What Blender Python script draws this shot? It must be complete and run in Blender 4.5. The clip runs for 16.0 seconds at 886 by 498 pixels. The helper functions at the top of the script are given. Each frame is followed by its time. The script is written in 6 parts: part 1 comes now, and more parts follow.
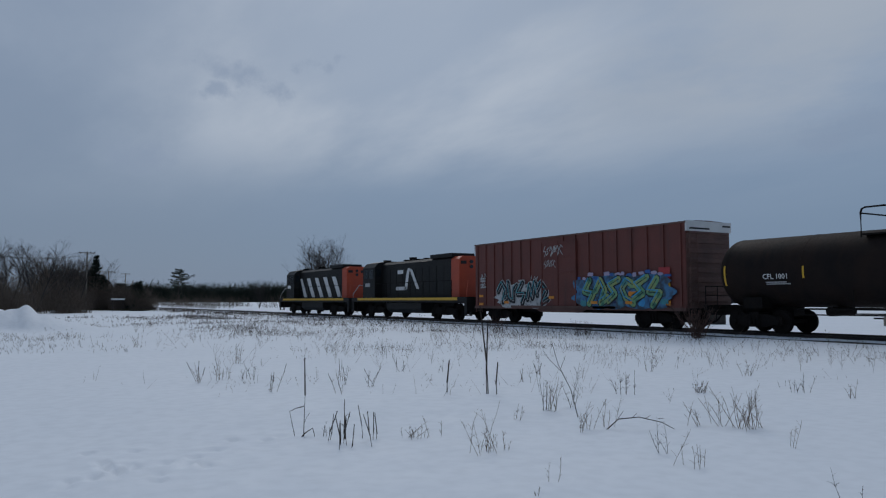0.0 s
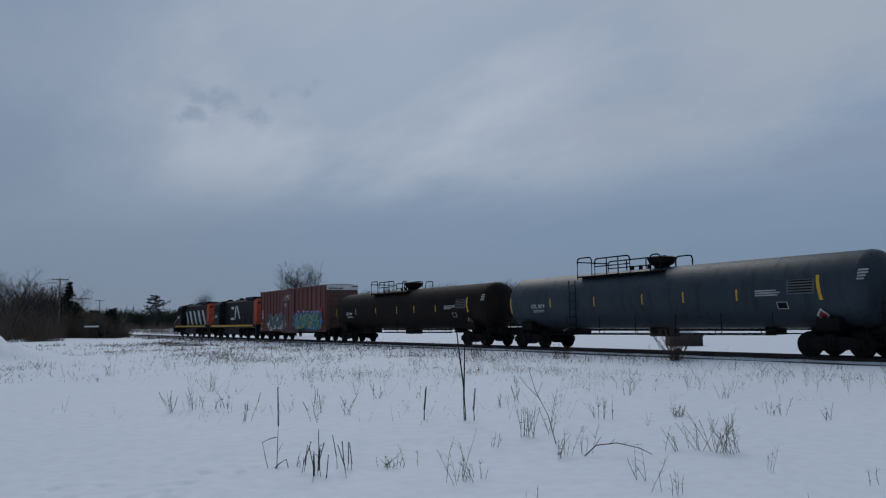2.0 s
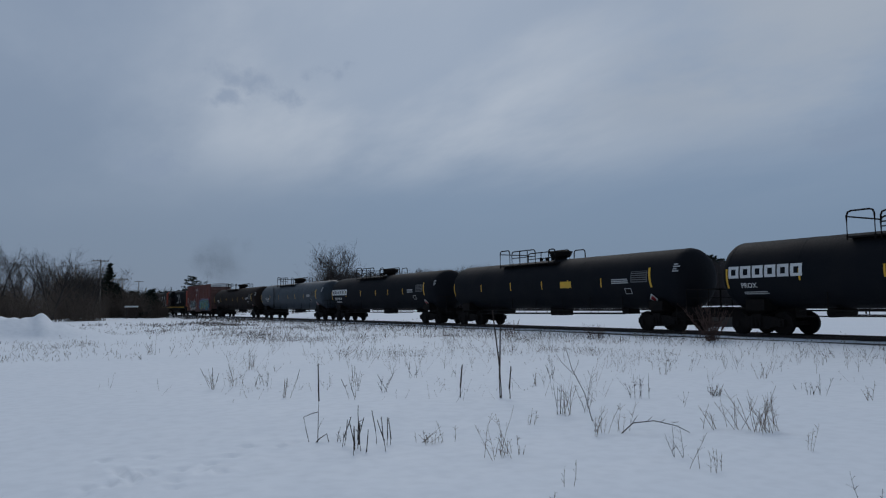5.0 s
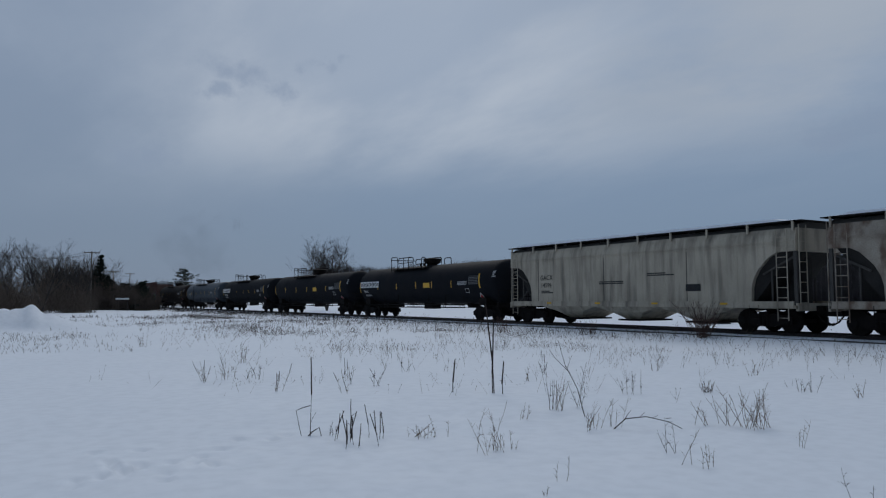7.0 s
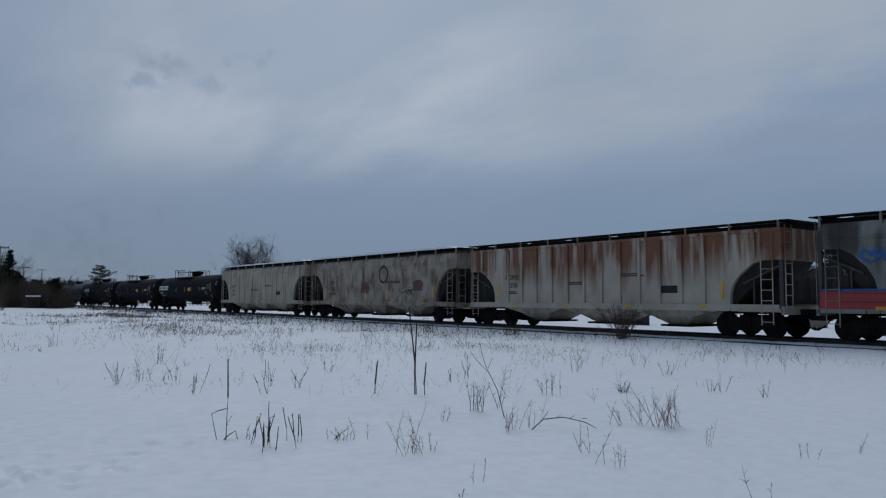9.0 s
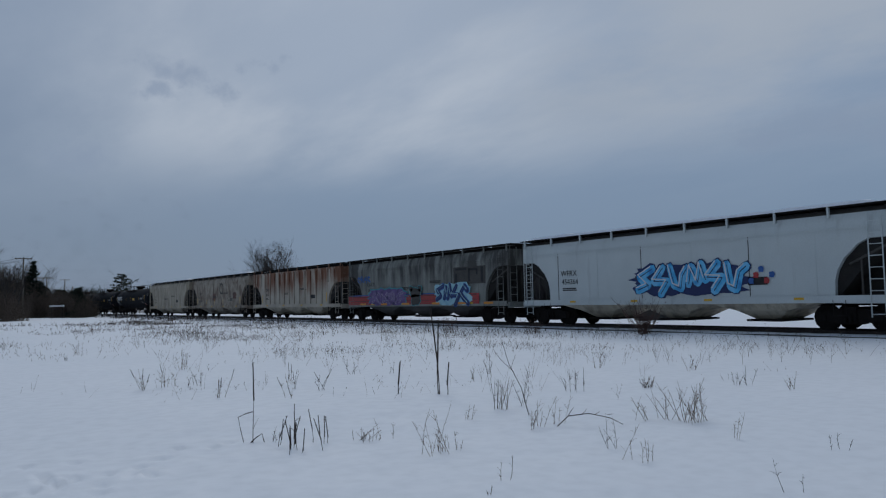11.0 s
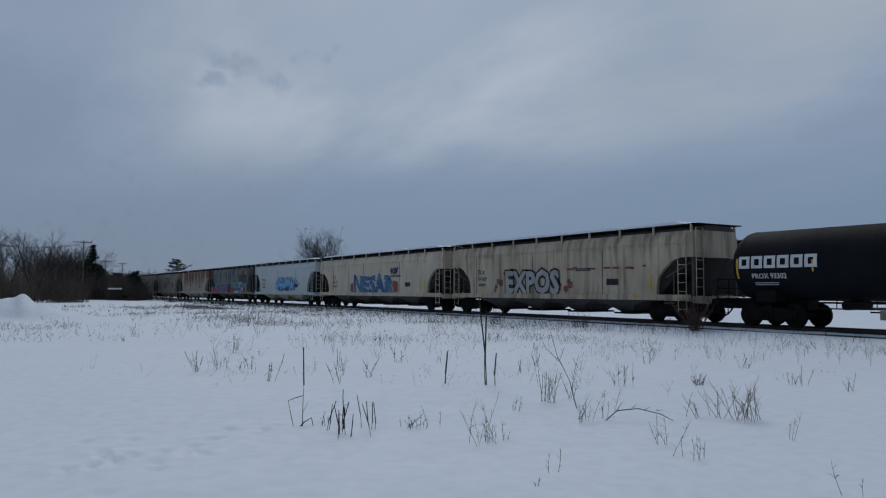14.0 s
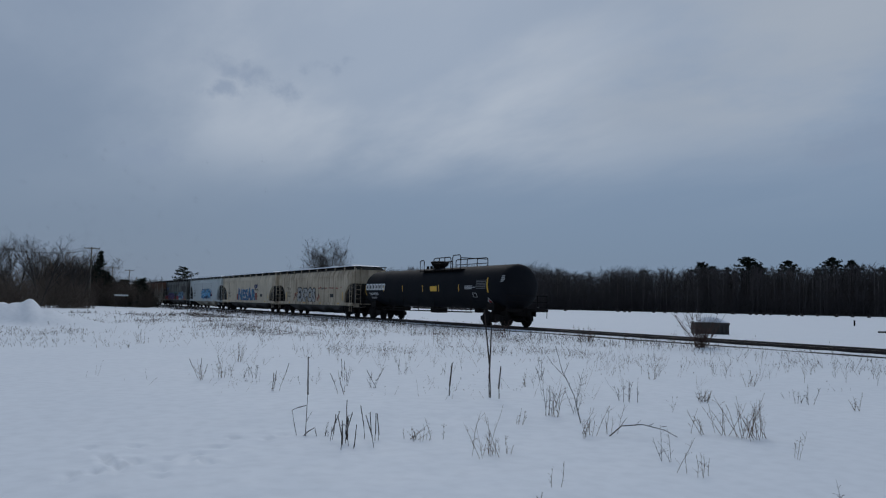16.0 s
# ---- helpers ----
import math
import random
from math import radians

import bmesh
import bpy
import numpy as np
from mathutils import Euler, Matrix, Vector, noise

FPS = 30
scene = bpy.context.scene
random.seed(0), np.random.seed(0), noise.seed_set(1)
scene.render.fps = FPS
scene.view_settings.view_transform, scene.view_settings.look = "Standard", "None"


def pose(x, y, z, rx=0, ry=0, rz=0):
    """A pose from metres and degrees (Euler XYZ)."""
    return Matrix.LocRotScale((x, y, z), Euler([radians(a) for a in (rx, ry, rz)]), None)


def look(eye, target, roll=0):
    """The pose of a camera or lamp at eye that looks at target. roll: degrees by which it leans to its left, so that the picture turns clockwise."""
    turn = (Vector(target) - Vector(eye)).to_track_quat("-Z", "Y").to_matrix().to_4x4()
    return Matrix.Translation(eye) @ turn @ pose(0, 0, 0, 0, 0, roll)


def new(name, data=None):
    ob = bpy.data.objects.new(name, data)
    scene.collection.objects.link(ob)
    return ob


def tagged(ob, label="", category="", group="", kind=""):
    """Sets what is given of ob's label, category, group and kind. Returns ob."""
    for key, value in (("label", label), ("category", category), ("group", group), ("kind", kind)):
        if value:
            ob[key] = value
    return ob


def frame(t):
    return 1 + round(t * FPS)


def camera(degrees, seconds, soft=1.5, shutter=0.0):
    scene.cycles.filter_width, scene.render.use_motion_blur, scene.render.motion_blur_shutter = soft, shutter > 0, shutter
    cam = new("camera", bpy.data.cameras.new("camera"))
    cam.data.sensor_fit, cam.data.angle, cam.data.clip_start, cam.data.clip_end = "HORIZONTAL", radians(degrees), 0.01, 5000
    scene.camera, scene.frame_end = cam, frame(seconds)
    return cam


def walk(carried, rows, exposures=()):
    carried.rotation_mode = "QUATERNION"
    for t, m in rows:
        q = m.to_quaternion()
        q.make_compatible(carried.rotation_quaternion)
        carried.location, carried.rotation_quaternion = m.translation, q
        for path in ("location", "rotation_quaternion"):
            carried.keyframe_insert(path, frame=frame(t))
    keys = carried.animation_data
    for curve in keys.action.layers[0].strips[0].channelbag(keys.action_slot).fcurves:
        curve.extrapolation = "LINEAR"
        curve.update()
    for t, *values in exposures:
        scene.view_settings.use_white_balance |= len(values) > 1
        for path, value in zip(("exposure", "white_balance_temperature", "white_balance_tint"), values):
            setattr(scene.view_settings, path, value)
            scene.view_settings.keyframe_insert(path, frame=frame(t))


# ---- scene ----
# ---- camera ----
# World: the track runs along +y at x = TRACK, rail top at z = 0; the eye stands near the origin.
TRACK, NEAR, SPEED, EYE = 25.36, 24.0, 16.75, 1.27
PATH = [
    (0, -0.002, -0.024, 1.272, -30.89, 3.83, 0.19),
    (0.5, 0.000, -0.013, 1.256, -30.49, 4.16, -1.47),
    (1, -0.010, -0.029, 1.254, -28.77, 4.15, 0.31),
    (1.5, -0.002, -0.010, 1.265, -29.06, 3.88, 1.24),
    (2, 0.068, 0.003, 1.307, -32.47, 5.61, 0.75),
    (2.5, 0.031, 0.029, 1.298, -33.12, 7.34, -1.15),
    (3, 0.001, 0.044, 1.269, -32.00, 7.20, -1.14),
    (3.5, -0.011, -0.016, 1.282, -30.24, 6.19, -0.01),
    (6, -0.011, -0.006, 1.267, -30.34, 3.45, 0.85),
    (6.5, -0.007, 0.023, 1.271, -30.82, 3.59, -0.20),
    (7, -0.020, 0.015, 1.267, -30.61, 3.80, 0.20),
    (7.5, -0.026, 0.009, 1.263, -30.42, 3.65, 0.25),
    (8, -0.027, -0.059, 1.271, -31.05, 3.12, 1.40),
    (8.5, 0.061, -0.032, 1.292, -34.28, 3.24, -0.05),
    (9, 0.042, -0.030, 1.291, -36.08, 3.79, -0.22),
    (9.5, 0.014, -0.020, 1.279, -36.11, 3.75, -0.34),
    (10, 0.015, -0.022, 1.284, -35.53, 3.61, 0.59),
    (12.5, -0.005, 0.026, 1.258, -32.46, 4.22, 0.04),
    (13, -0.011, 0.029, 1.264, -31.16, 3.73, -0.47),
    (13.5, -0.023, 0.021, 1.251, -31.54, 3.42, -0.51),
    (14, -0.011, 0.025, 1.255, -31.12, 3.20, -0.17),
    (14.5, -0.018, 0.005, 1.265, -31.28, 3.23, -0.25),
    (15, -0.006, 0.009, 1.265, -31.42, 3.75, -0.18),
    (15.5, -0.012, 0.015, 1.260, -31.23, 3.91, -0.13),
    (16, -0.018, 0.012, 1.253, -30.70, 4.11, -1.14),
]
cam = camera(60.94, 16.0, soft=1.2)
walk(cam, [(t, pose(x, y, z, 90 + p, r, w)) for t, x, y, z, w, p, r in PATH])

# ---- sky and light ----
scene.view_settings.exposure = 0.0


def make_world():
    w = bpy.data.worlds.new("overcast_sky")
    scene.world = w
    w.use_nodes = True
    nt = w.node_tree
    nt.nodes.clear()
    N, Lk = nt.nodes.new, nt.links.new

    def math_node(op, a, b=None, clamp=False):
        n = N("ShaderNodeMath")
        n.operation, n.use_clamp = op, clamp
        for i, v in enumerate((a, b)):
            if v is None:
                continue
            if isinstance(v, (int, float)):
                n.inputs[i].default_value = v
            else:
                Lk(v, n.inputs[i])
        return n.outputs[0]

    def mix(fac, a, b):
        n = N("ShaderNodeMix")
        n.data_type = "RGBA"
        for i, v in ((0, fac), (6, a), (7, b)):
            if isinstance(v, (int, float)):
                n.inputs[i].default_value = v
            elif isinstance(v, tuple):
                n.inputs[i].default_value = (*v, 1)
            else:
                Lk(v, n.inputs[i])
        return n.outputs[2]

    def smooth(v, lo, hi):
        n = N("ShaderNodeMapRange")
        n.interpolation_type = "SMOOTHSTEP"
        n.inputs[1].default_value, n.inputs[2].default_value = lo, hi
        Lk(v, n.inputs[0])
        return n.outputs[0]

    co = N("ShaderNodeTexCoord").outputs["Generated"]
    sep = N("ShaderNodeSeparateXYZ")
    Lk(co, sep.inputs[0])
    up = math_node("MAXIMUM", sep.outputs[2], 0.0)

    # flat cloud layer seen in perspective
    den = math_node("ADD", up, 0.16)
    cmb = N("ShaderNodeCombineXYZ")
    Lk(math_node("DIVIDE", sep.outputs[0], den), cmb.inputs[0])
    Lk(math_node("DIVIDE", sep.outputs[1], den), cmb.inputs[1])

    def clouds(scale, detail, rough, shift, sx=1.0, sy=1.0):
        mp = N("ShaderNodeMapping")
        mp.inputs["Location"].default_value = (shift, shift * 0.7, 0)
        mp.inputs["Rotation"].default_value = (0, 0, radians(28))
        mp.inputs["Scale"].default_value = (sx, sy, 1)
        Lk(cmb.outputs[0], mp.inputs[0])
        n = N("ShaderNodeTexNoise")
        n.inputs["Scale"].default_value, n.inputs["Detail"].default_value, n.inputs["Roughness"].default_value = scale, detail, rough
        Lk(mp.outputs[0], n.inputs["Vector"])
        return n.outputs["Fac"]

    def toward(v, lo, hi):
        n = N("ShaderNodeVectorMath")
        n.operation = "DOT_PRODUCT"
        Lk(co, n.inputs[0])
        n.inputs[1].default_value = Vector(v).normalized()
        return smooth(n.outputs["Value"], lo, hi)

    grad = mix(smooth(up, 0.0, 0.34), (0.152, 0.226, 0.338), (0.235, 0.312, 0.435))
    left = toward((-0.15, 0.98, 0.14), 0.80, 1.0)
    grad = mix(math_node("MULTIPLY", left, 0.38), grad, (0.190, 0.232, 0.305))
    c1 = smooth(clouds(0.55, 5, 0.52, 3.1, 1.0, 0.55), 0.42, 0.66)
    c2 = smooth(clouds(1.5, 6, 0.55, 7.7, 1.0, 0.45), 0.40, 0.72)
    veil = math_node("ADD", math_node("MULTIPLY", c1, 0.5), math_node("MULTIPLY", c2, 0.35))
    veil = math_node("MULTIPLY", veil, smooth(up, 0.08, 0.24), True)
    sky = mix(veil, grad, (0.345, 0.410, 0.510))
    # thin bright part of the layer before the low sun
    glow = math_node("MULTIPLY", toward((0.44, 0.85, 0.29), 0.93, 1.0), smooth(up, 0.13, 0.23))
    glow = math_node("MULTIPLY", glow, math_node("ADD", math_node("MULTIPLY", c2, 0.45), 0.22), True)
    sky = mix(glow, sky, (0.50, 0.55, 0.62))
    side = math_node("MULTIPLY", toward((0.83, 0.50, 0.30), 0.90, 1.0), smooth(clouds(1.1, 6, 0.6, 2.2, 1.0, 0.8), 0.35, 0.65))
    side = math_node("MULTIPLY", side, smooth(up, 0.14, 0.27))
    sky = mix(math_node("MULTIPLY", side, 0.6), sky, (0.385, 0.425, 0.480))
    # dark scud
    scud = None
    wn = N("ShaderNodeTexNoise")
    wn.inputs["Scale"].default_value, wn.inputs["Detail"].default_value, wn.inputs["Roughness"].default_value = 13.0, 6.0, 0.62
    Lk(co, wn.inputs["Vector"])

    def vec(op, a, b):
        n = N("ShaderNodeVectorMath")
        n.operation = op
        for i, q in enumerate((a, b)):
            if isinstance(q, tuple):
                n.inputs[i].default_value = q
            elif q is not None:
                Lk(q, n.inputs[i])
        return n

    warped = vec("ADD", co, vec("MULTIPLY", vec("SUBTRACT", wn.outputs["Color"], (0.5, 0.5, 0.5)).outputs[0], (0.17, 0.17, 0.07)).outputs[0]).outputs[0]

    def tuft(v, size):
        d = vec("MULTIPLY", vec("SUBTRACT", warped, v).outputs[0], (1.0, 1.0, 2.3)).outputs[0]
        ln = vec("LENGTH", d, None).outputs["Value"]
        return math_node("SUBTRACT", 1.0, smooth(ln, size * 0.15, size * 1.25))

    for v, size in (((0.240, 0.925, 0.288), 0.040), ((0.268, 0.920, 0.280), 0.034), ((0.315, 0.910, 0.264), 0.030), ((0.24, 0.936, 0.262), 0.030), ((0.345, 0.894, 0.302), 0.030), ((0.160, 0.97, 0.178), 0.050), ((0.88, 0.45, 0.195), 0.07), ((0.84, 0.52, 0.190), 0.05), ((0.91, 0.39, 0.180), 0.06)):
        d = tuft(v, size)
        scud = d if scud is None else math_node("MAXIMUM", scud, d)
    sky = mix(math_node("MULTIPLY", scud, 0.68), sky, (0.222, 0.285, 0.395))
    # unseen sky away from the sun, darkened to keep the train's sides darker
    away = toward((-0.62, -0.75, 0.1), -0.25, 0.75)
    sky = mix(math_node("MULTIPLY", away, 0.72), sky, (0.085, 0.115, 0.165))
    # clear-sky share above and behind the cloud
    nish = N("ShaderNodeTexSky")
    nish.sky_type = "NISHITA"
    nish.sun_disc = False
    nish.sun_elevation, nish.sun_rotation = radians(41), radians(27)
    scale = N("ShaderNodeVectorMath")
    scale.operation = "SCALE"
    Lk(nish.outputs[0], scale.inputs[0])
    scale.inputs["Scale"].default_value = 0.06
    out = mix(0.06, sky, scale.outputs[0])
    bg = N("ShaderNodeBackground")
    Lk(out, bg.inputs[0])
    bg.inputs[1].default_value = 1.0
    Lk(bg.outputs[0], N("ShaderNodeOutputWorld").inputs[0])


make_world()
sun = new("sun", bpy.data.lights.new("sun", "SUN"))
sun.data.energy, sun.data.angle, sun.data.color = 0.95, radians(30), (1.0, 0.98, 0.95)
sun.matrix_world = look((0, 0, 50), (-27, -54, -2))


# ---- materials ----
def material(name, base, second=None, rough=0.6, metal=0.0, scale=2.0, fine=30.0, amount=0.5, bump=0.0, bump_scale=40.0, streak=None, streak_lo=0.5, streak_hi=0.7, stretch=(1, 1, 0.12), streak_scale=3.0, spec=0.4, fall=None):
    """Two scales of colour variation, streaks that run down, and fine relief."""
    m = bpy.data.materials.new(name)
    m.use_nodes = True
    nt = m.node_tree
    N, Lk = nt.nodes.new, nt.links.new
    b = nt.nodes["Principled BSDF"]
    b.inputs["Metallic"].default_value, b.inputs["Specular IOR Level"].default_value = metal, spec
    co = N("ShaderNodeTexCoord").outputs["Object"]

    def noise_tex(s, detail=4, vec=co):
        n = N("ShaderNodeTexNoise")
        n.inputs["Scale"].default_value, n.inputs["Detail"].default_value = s, detail
        Lk(vec, n.inputs["Vector"])
        return n.outputs["Fac"]

    def ranged(v, lo, hi, a=0.0, c=1.0):
        n = N("ShaderNodeMapRange")
        for i, x in enumerate((lo, hi, a, c)):
            n.inputs[i + 1].default_value = x
        Lk(v, n.inputs[0])
        return n.outputs[0]

    def mix(fac, a, c):
        n = N("ShaderNodeMix")
        n.data_type = "RGBA"
        Lk(fac, n.inputs[0])
        for i, v in ((6, a), (7, c)):
            if isinstance(v, tuple):
                n.inputs[i].default_value = (*v, 1)
            else:
                Lk(v, n.inputs[i])
        return n.outputs[2]

    second = second or tuple(c * 0.6 for c in base)
    col = mix(ranged(noise_tex(scale), 0.35, 0.7, 0.0, amount), base, second)
    col = mix(ranged(noise_tex(fine, 6), 0.4, 0.75, 0.0, amount * 0.6), col, tuple(c * 0.7 for c in second))
    if streak:
        mp = N("ShaderNodeMapping")
        mp.inputs["Scale"].default_value = stretch
        Lk(co, mp.inputs[0])
        fac = ranged(noise_tex(streak_scale, 6, mp.outputs[0]), streak_lo, streak_hi, 0.0, 0.9)
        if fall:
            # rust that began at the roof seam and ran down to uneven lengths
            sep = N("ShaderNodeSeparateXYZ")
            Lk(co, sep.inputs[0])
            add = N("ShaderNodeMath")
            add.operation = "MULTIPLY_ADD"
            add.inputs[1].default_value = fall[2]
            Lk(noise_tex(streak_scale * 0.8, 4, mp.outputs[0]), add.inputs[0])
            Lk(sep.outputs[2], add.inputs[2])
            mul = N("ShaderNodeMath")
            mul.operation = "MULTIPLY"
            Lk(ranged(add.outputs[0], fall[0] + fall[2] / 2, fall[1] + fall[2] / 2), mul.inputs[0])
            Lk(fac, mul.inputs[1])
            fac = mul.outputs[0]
        col = mix(fac, col, streak)
    Lk(col, b.inputs["Base Color"])
    Lk(ranged(noise_tex(fine * 0.5), 0.3, 0.7, max(rough - 0.12, 0.03), min(rough + 0.1, 1.0)), b.inputs["Roughness"])
    if bump:
        bp = N("ShaderNodeBump")
        bp.inputs["Strength"].default_value, bp.inputs["Distance"].default_value = bump, 0.02
        Lk(noise_tex(bump_scale, 6), bp.inputs["Height"])
        Lk(bp.outputs[0], b.inputs["Normal"])
    return m


SNOW = material("snow", (0.79, 0.83, 0.88), (0.72, 0.77, 0.83), 0.8, scale=0.22, fine=5.0, amount=0.35, bump=0.02, bump_scale=5.0, spec=0.2)
STEEL = material("dark_steel", (0.011, 0.010, 0.010), (0.022, 0.017, 0.014), 0.85, scale=3, bump=0.1, spec=0.1)
RAIL = material("rusty_rail", (0.036, 0.029, 0.026), (0.020, 0.017, 0.016), 0.6, metal=0.3, scale=6)
BALLAST = material("dark_ballast", (0.06, 0.055, 0.052), (0.03, 0.03, 0.03), 0.9, scale=8, fine=60, bump=1.0, bump_scale=50)
TIE = material("creosoted_tie", (0.050, 0.040, 0.034), (0.028, 0.024, 0.022), 0.9, scale=4, bump=0.4)
TANK_BROWN = material("sooty_brown_tank_paint", (0.016, 0.014, 0.014), (0.032, 0.021, 0.017), 0.7, scale=0.9, amount=0.8, streak=(0.026, 0.018, 0.015), spec=0.06)
TANK_GREY = material("blue_grey_tank_paint", (0.046, 0.061, 0.077), (0.030, 0.038, 0.048), 0.55, spec=0.2, scale=0.8, amount=0.6, streak=(0.030, 0.034, 0.040))
TANK_BLACK = material("black_tank_paint", (0.010, 0.012, 0.016), (0.018, 0.018, 0.020), 0.7, scale=0.8, amount=0.7, spec=0.05)
HOP_GREY = material("weathered_grey_hopper_paint", (0.50, 0.445, 0.35), (0.36, 0.315, 0.245), 0.65, scale=0.8, amount=0.8, streak=(0.13, 0.115, 0.09), streak_lo=0.46, streak_hi=0.75)
HOP_TAN = material("rust_stained_tan_hopper_paint", (0.42, 0.375, 0.305), (0.24, 0.20, 0.16), 0.7, scale=1.3, amount=0.95, streak=(0.125, 0.075, 0.05), streak_lo=0.48, streak_hi=0.68, streak_scale=2.6, stretch=(1, 1, 0.45))
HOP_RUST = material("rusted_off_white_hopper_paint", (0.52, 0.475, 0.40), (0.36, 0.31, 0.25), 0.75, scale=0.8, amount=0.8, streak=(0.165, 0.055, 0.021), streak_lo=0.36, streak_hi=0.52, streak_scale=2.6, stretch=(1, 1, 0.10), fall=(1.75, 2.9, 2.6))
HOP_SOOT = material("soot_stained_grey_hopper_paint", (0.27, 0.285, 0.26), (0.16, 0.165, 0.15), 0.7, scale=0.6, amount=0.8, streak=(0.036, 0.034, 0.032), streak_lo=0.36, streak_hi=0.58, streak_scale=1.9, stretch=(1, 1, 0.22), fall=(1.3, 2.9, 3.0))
HOP_WHITE = material("pale_hopper_paint", (0.55, 0.60, 0.60), (0.45, 0.49, 0.49), 0.55, scale=0.7, amount=0.5, streak=(0.32, 0.34, 0.34), streak_lo=0.6, streak_hi=0.9)
HOP_CREAM = material("cream_hopper_paint", (0.66, 0.575, 0.44), (0.50, 0.425, 0.315), 0.6, scale=0.7, amount=0.8, streak=(0.22, 0.18, 0.125), streak_lo=0.52, streak_hi=0.8)
HOP_OLD = material("stained_cream_hopper_paint", (0.59, 0.50, 0.37), (0.41, 0.335, 0.24), 0.65, scale=0.8, amount=0.9, streak=(0.16, 0.115, 0.07), streak_lo=0.47, streak_hi=0.72)
# near-black for the hopper end recesses: their shade put into the paint
END_SHADE = material("end_shade_paint", (0.040, 0.038, 0.036), (0.022, 0.021, 0.021), 0.85, scale=1.2, amount=0.8, spec=0.15)
# dark grey for hopper bays, roofs, hatches, end frames and stencils
DARK_GREY = material("dark_grey_paint", (0.085, 0.080, 0.072), (0.045, 0.042, 0.04), 0.8, scale=1.2, amount=0.8)
BOX_RED = material("brown_red_boxcar_paint", (0.165, 0.045, 0.034), (0.105, 0.034, 0.027), 0.6, scale=0.7, amount=0.7, streak=(0.075, 0.032, 0.028), streak_lo=0.55, streak_hi=0.8)
BOX_END = material("dirty_brown_end_paint", (0.165, 0.085, 0.068), (0.085, 0.048, 0.042), 0.7, scale=1.0, amount=0.8)
LOCO_BLACK = material("black_locomotive_paint", (0.010, 0.011, 0.012), (0.018, 0.017, 0.016), 0.6, scale=1.0, amount=0.7, spec=0.2)
LOCO_RED = material("orange_red_locomotive_paint", (0.50, 0.075, 0.030), (0.36, 0.060, 0.030), 0.5, scale=1.2, amount=0.6)
WHITE = material("white_paint", (0.72, 0.73, 0.73), (0.55, 0.56, 0.56), 0.6, scale=2, amount=0.5)
FADED = material("faded_stencil_paint", (0.13, 0.135, 0.14), (0.08, 0.08, 0.085), 0.7, scale=3)
DULL_WHITE = material("dull_white_paint", (0.42, 0.43, 0.43), (0.30, 0.30, 0.30), 0.6, scale=2, amount=0.5)
YELLOW = material("yellow_reflector", (0.72, 0.42, 0.03), (0.55, 0.32, 0.03), 0.5, scale=3, amount=0.4)
ORANGE = material("orange_paint", (0.75, 0.28, 0.03), (0.55, 0.22, 0.03), 0.5, scale=3, amount=0.4)
RED = material("red_paint", (0.42, 0.040, 0.045), (0.28, 0.04, 0.04), 0.6, scale=1.5, amount=0.6)
BLACK = material("black_marking", (0.012, 0.012, 0.014), rough=0.6)
BLUE = material("blue_spray_paint", (0.035, 0.13, 0.40), (0.02, 0.07, 0.25), 0.5, scale=1.5, amount=0.7)
CYAN = material("sky_blue_spray_paint", (0.06, 0.42, 0.72), (0.03, 0.22, 0.55), 0.5, scale=1.8, amount=0.8)
NAVY = material("navy_spray_paint", (0.015, 0.03, 0.12), rough=0.5)
GREEN = material("green_spray_paint", (0.22, 0.46, 0.24), (0.06, 0.26, 0.22), 0.5, scale=1.6, amount=0.9)
TEAL = material("teal_spray_paint", (0.06, 0.32, 0.34), (0.03, 0.16, 0.24), 0.5, scale=1.6, amount=0.8)
PURPLE = material("purple_spray_paint", (0.11, 0.05, 0.19), (0.06, 0.03, 0.13), 0.5, scale=1.6, amount=0.8)
SILVER = material("silver_spray_paint", (0.42, 0.42, 0.40), (0.26, 0.26, 0.25), 0.45, scale=2, amount=0.7)
RUSTTAG = material("rust_red_spray_paint", (0.30, 0.075, 0.045), rough=0.6)
GLASS = material("dark_cab_glass", (0.02, 0.025, 0.03), rough=0.12, spec=0.6)
BARK = material("grey_bark", (0.050, 0.043, 0.039), (0.032, 0.028, 0.027), 0.9, scale=1.5, bump=0.5)
PALEBARK = material("pale_bark", (0.17, 0.155, 0.145), (0.10, 0.09, 0.085), 0.9, scale=1.2)
TWIG = material("bare_twigs", (0.048, 0.040, 0.037), (0.030, 0.026, 0.026), 0.9, scale=0.3)
WOODTWIG = material("dark_bare_twigs", (0.088, 0.078, 0.077), (0.046, 0.042, 0.044), 0.95, scale=0.08)
BRUSH = material("brown_brush", (0.135, 0.104, 0.080), (0.078, 0.060, 0.049), 0.9, scale=0.4)
NEEDLE = material("pine_needles", (0.022, 0.034, 0.022), (0.012, 0.020, 0.015), 0.85, scale=0.6)
STRAW = material("dry_straw", (0.17, 0.125, 0.085), (0.095, 0.070, 0.050), 0.9, scale=4)
SEED = material("dark_seed_heads", (0.035, 0.026, 0.022), (0.05, 0.036, 0.028), 0.9, scale=9)
POLEWOOD = material("weathered_pole_wood", (0.27, 0.235, 0.195), (0.17, 0.145, 0.12), 0.9, scale=1.5)
REDTWIG = material("red_brown_twigs", (0.105, 0.062, 0.050), (0.06, 0.038, 0.034), 0.9, scale=3)


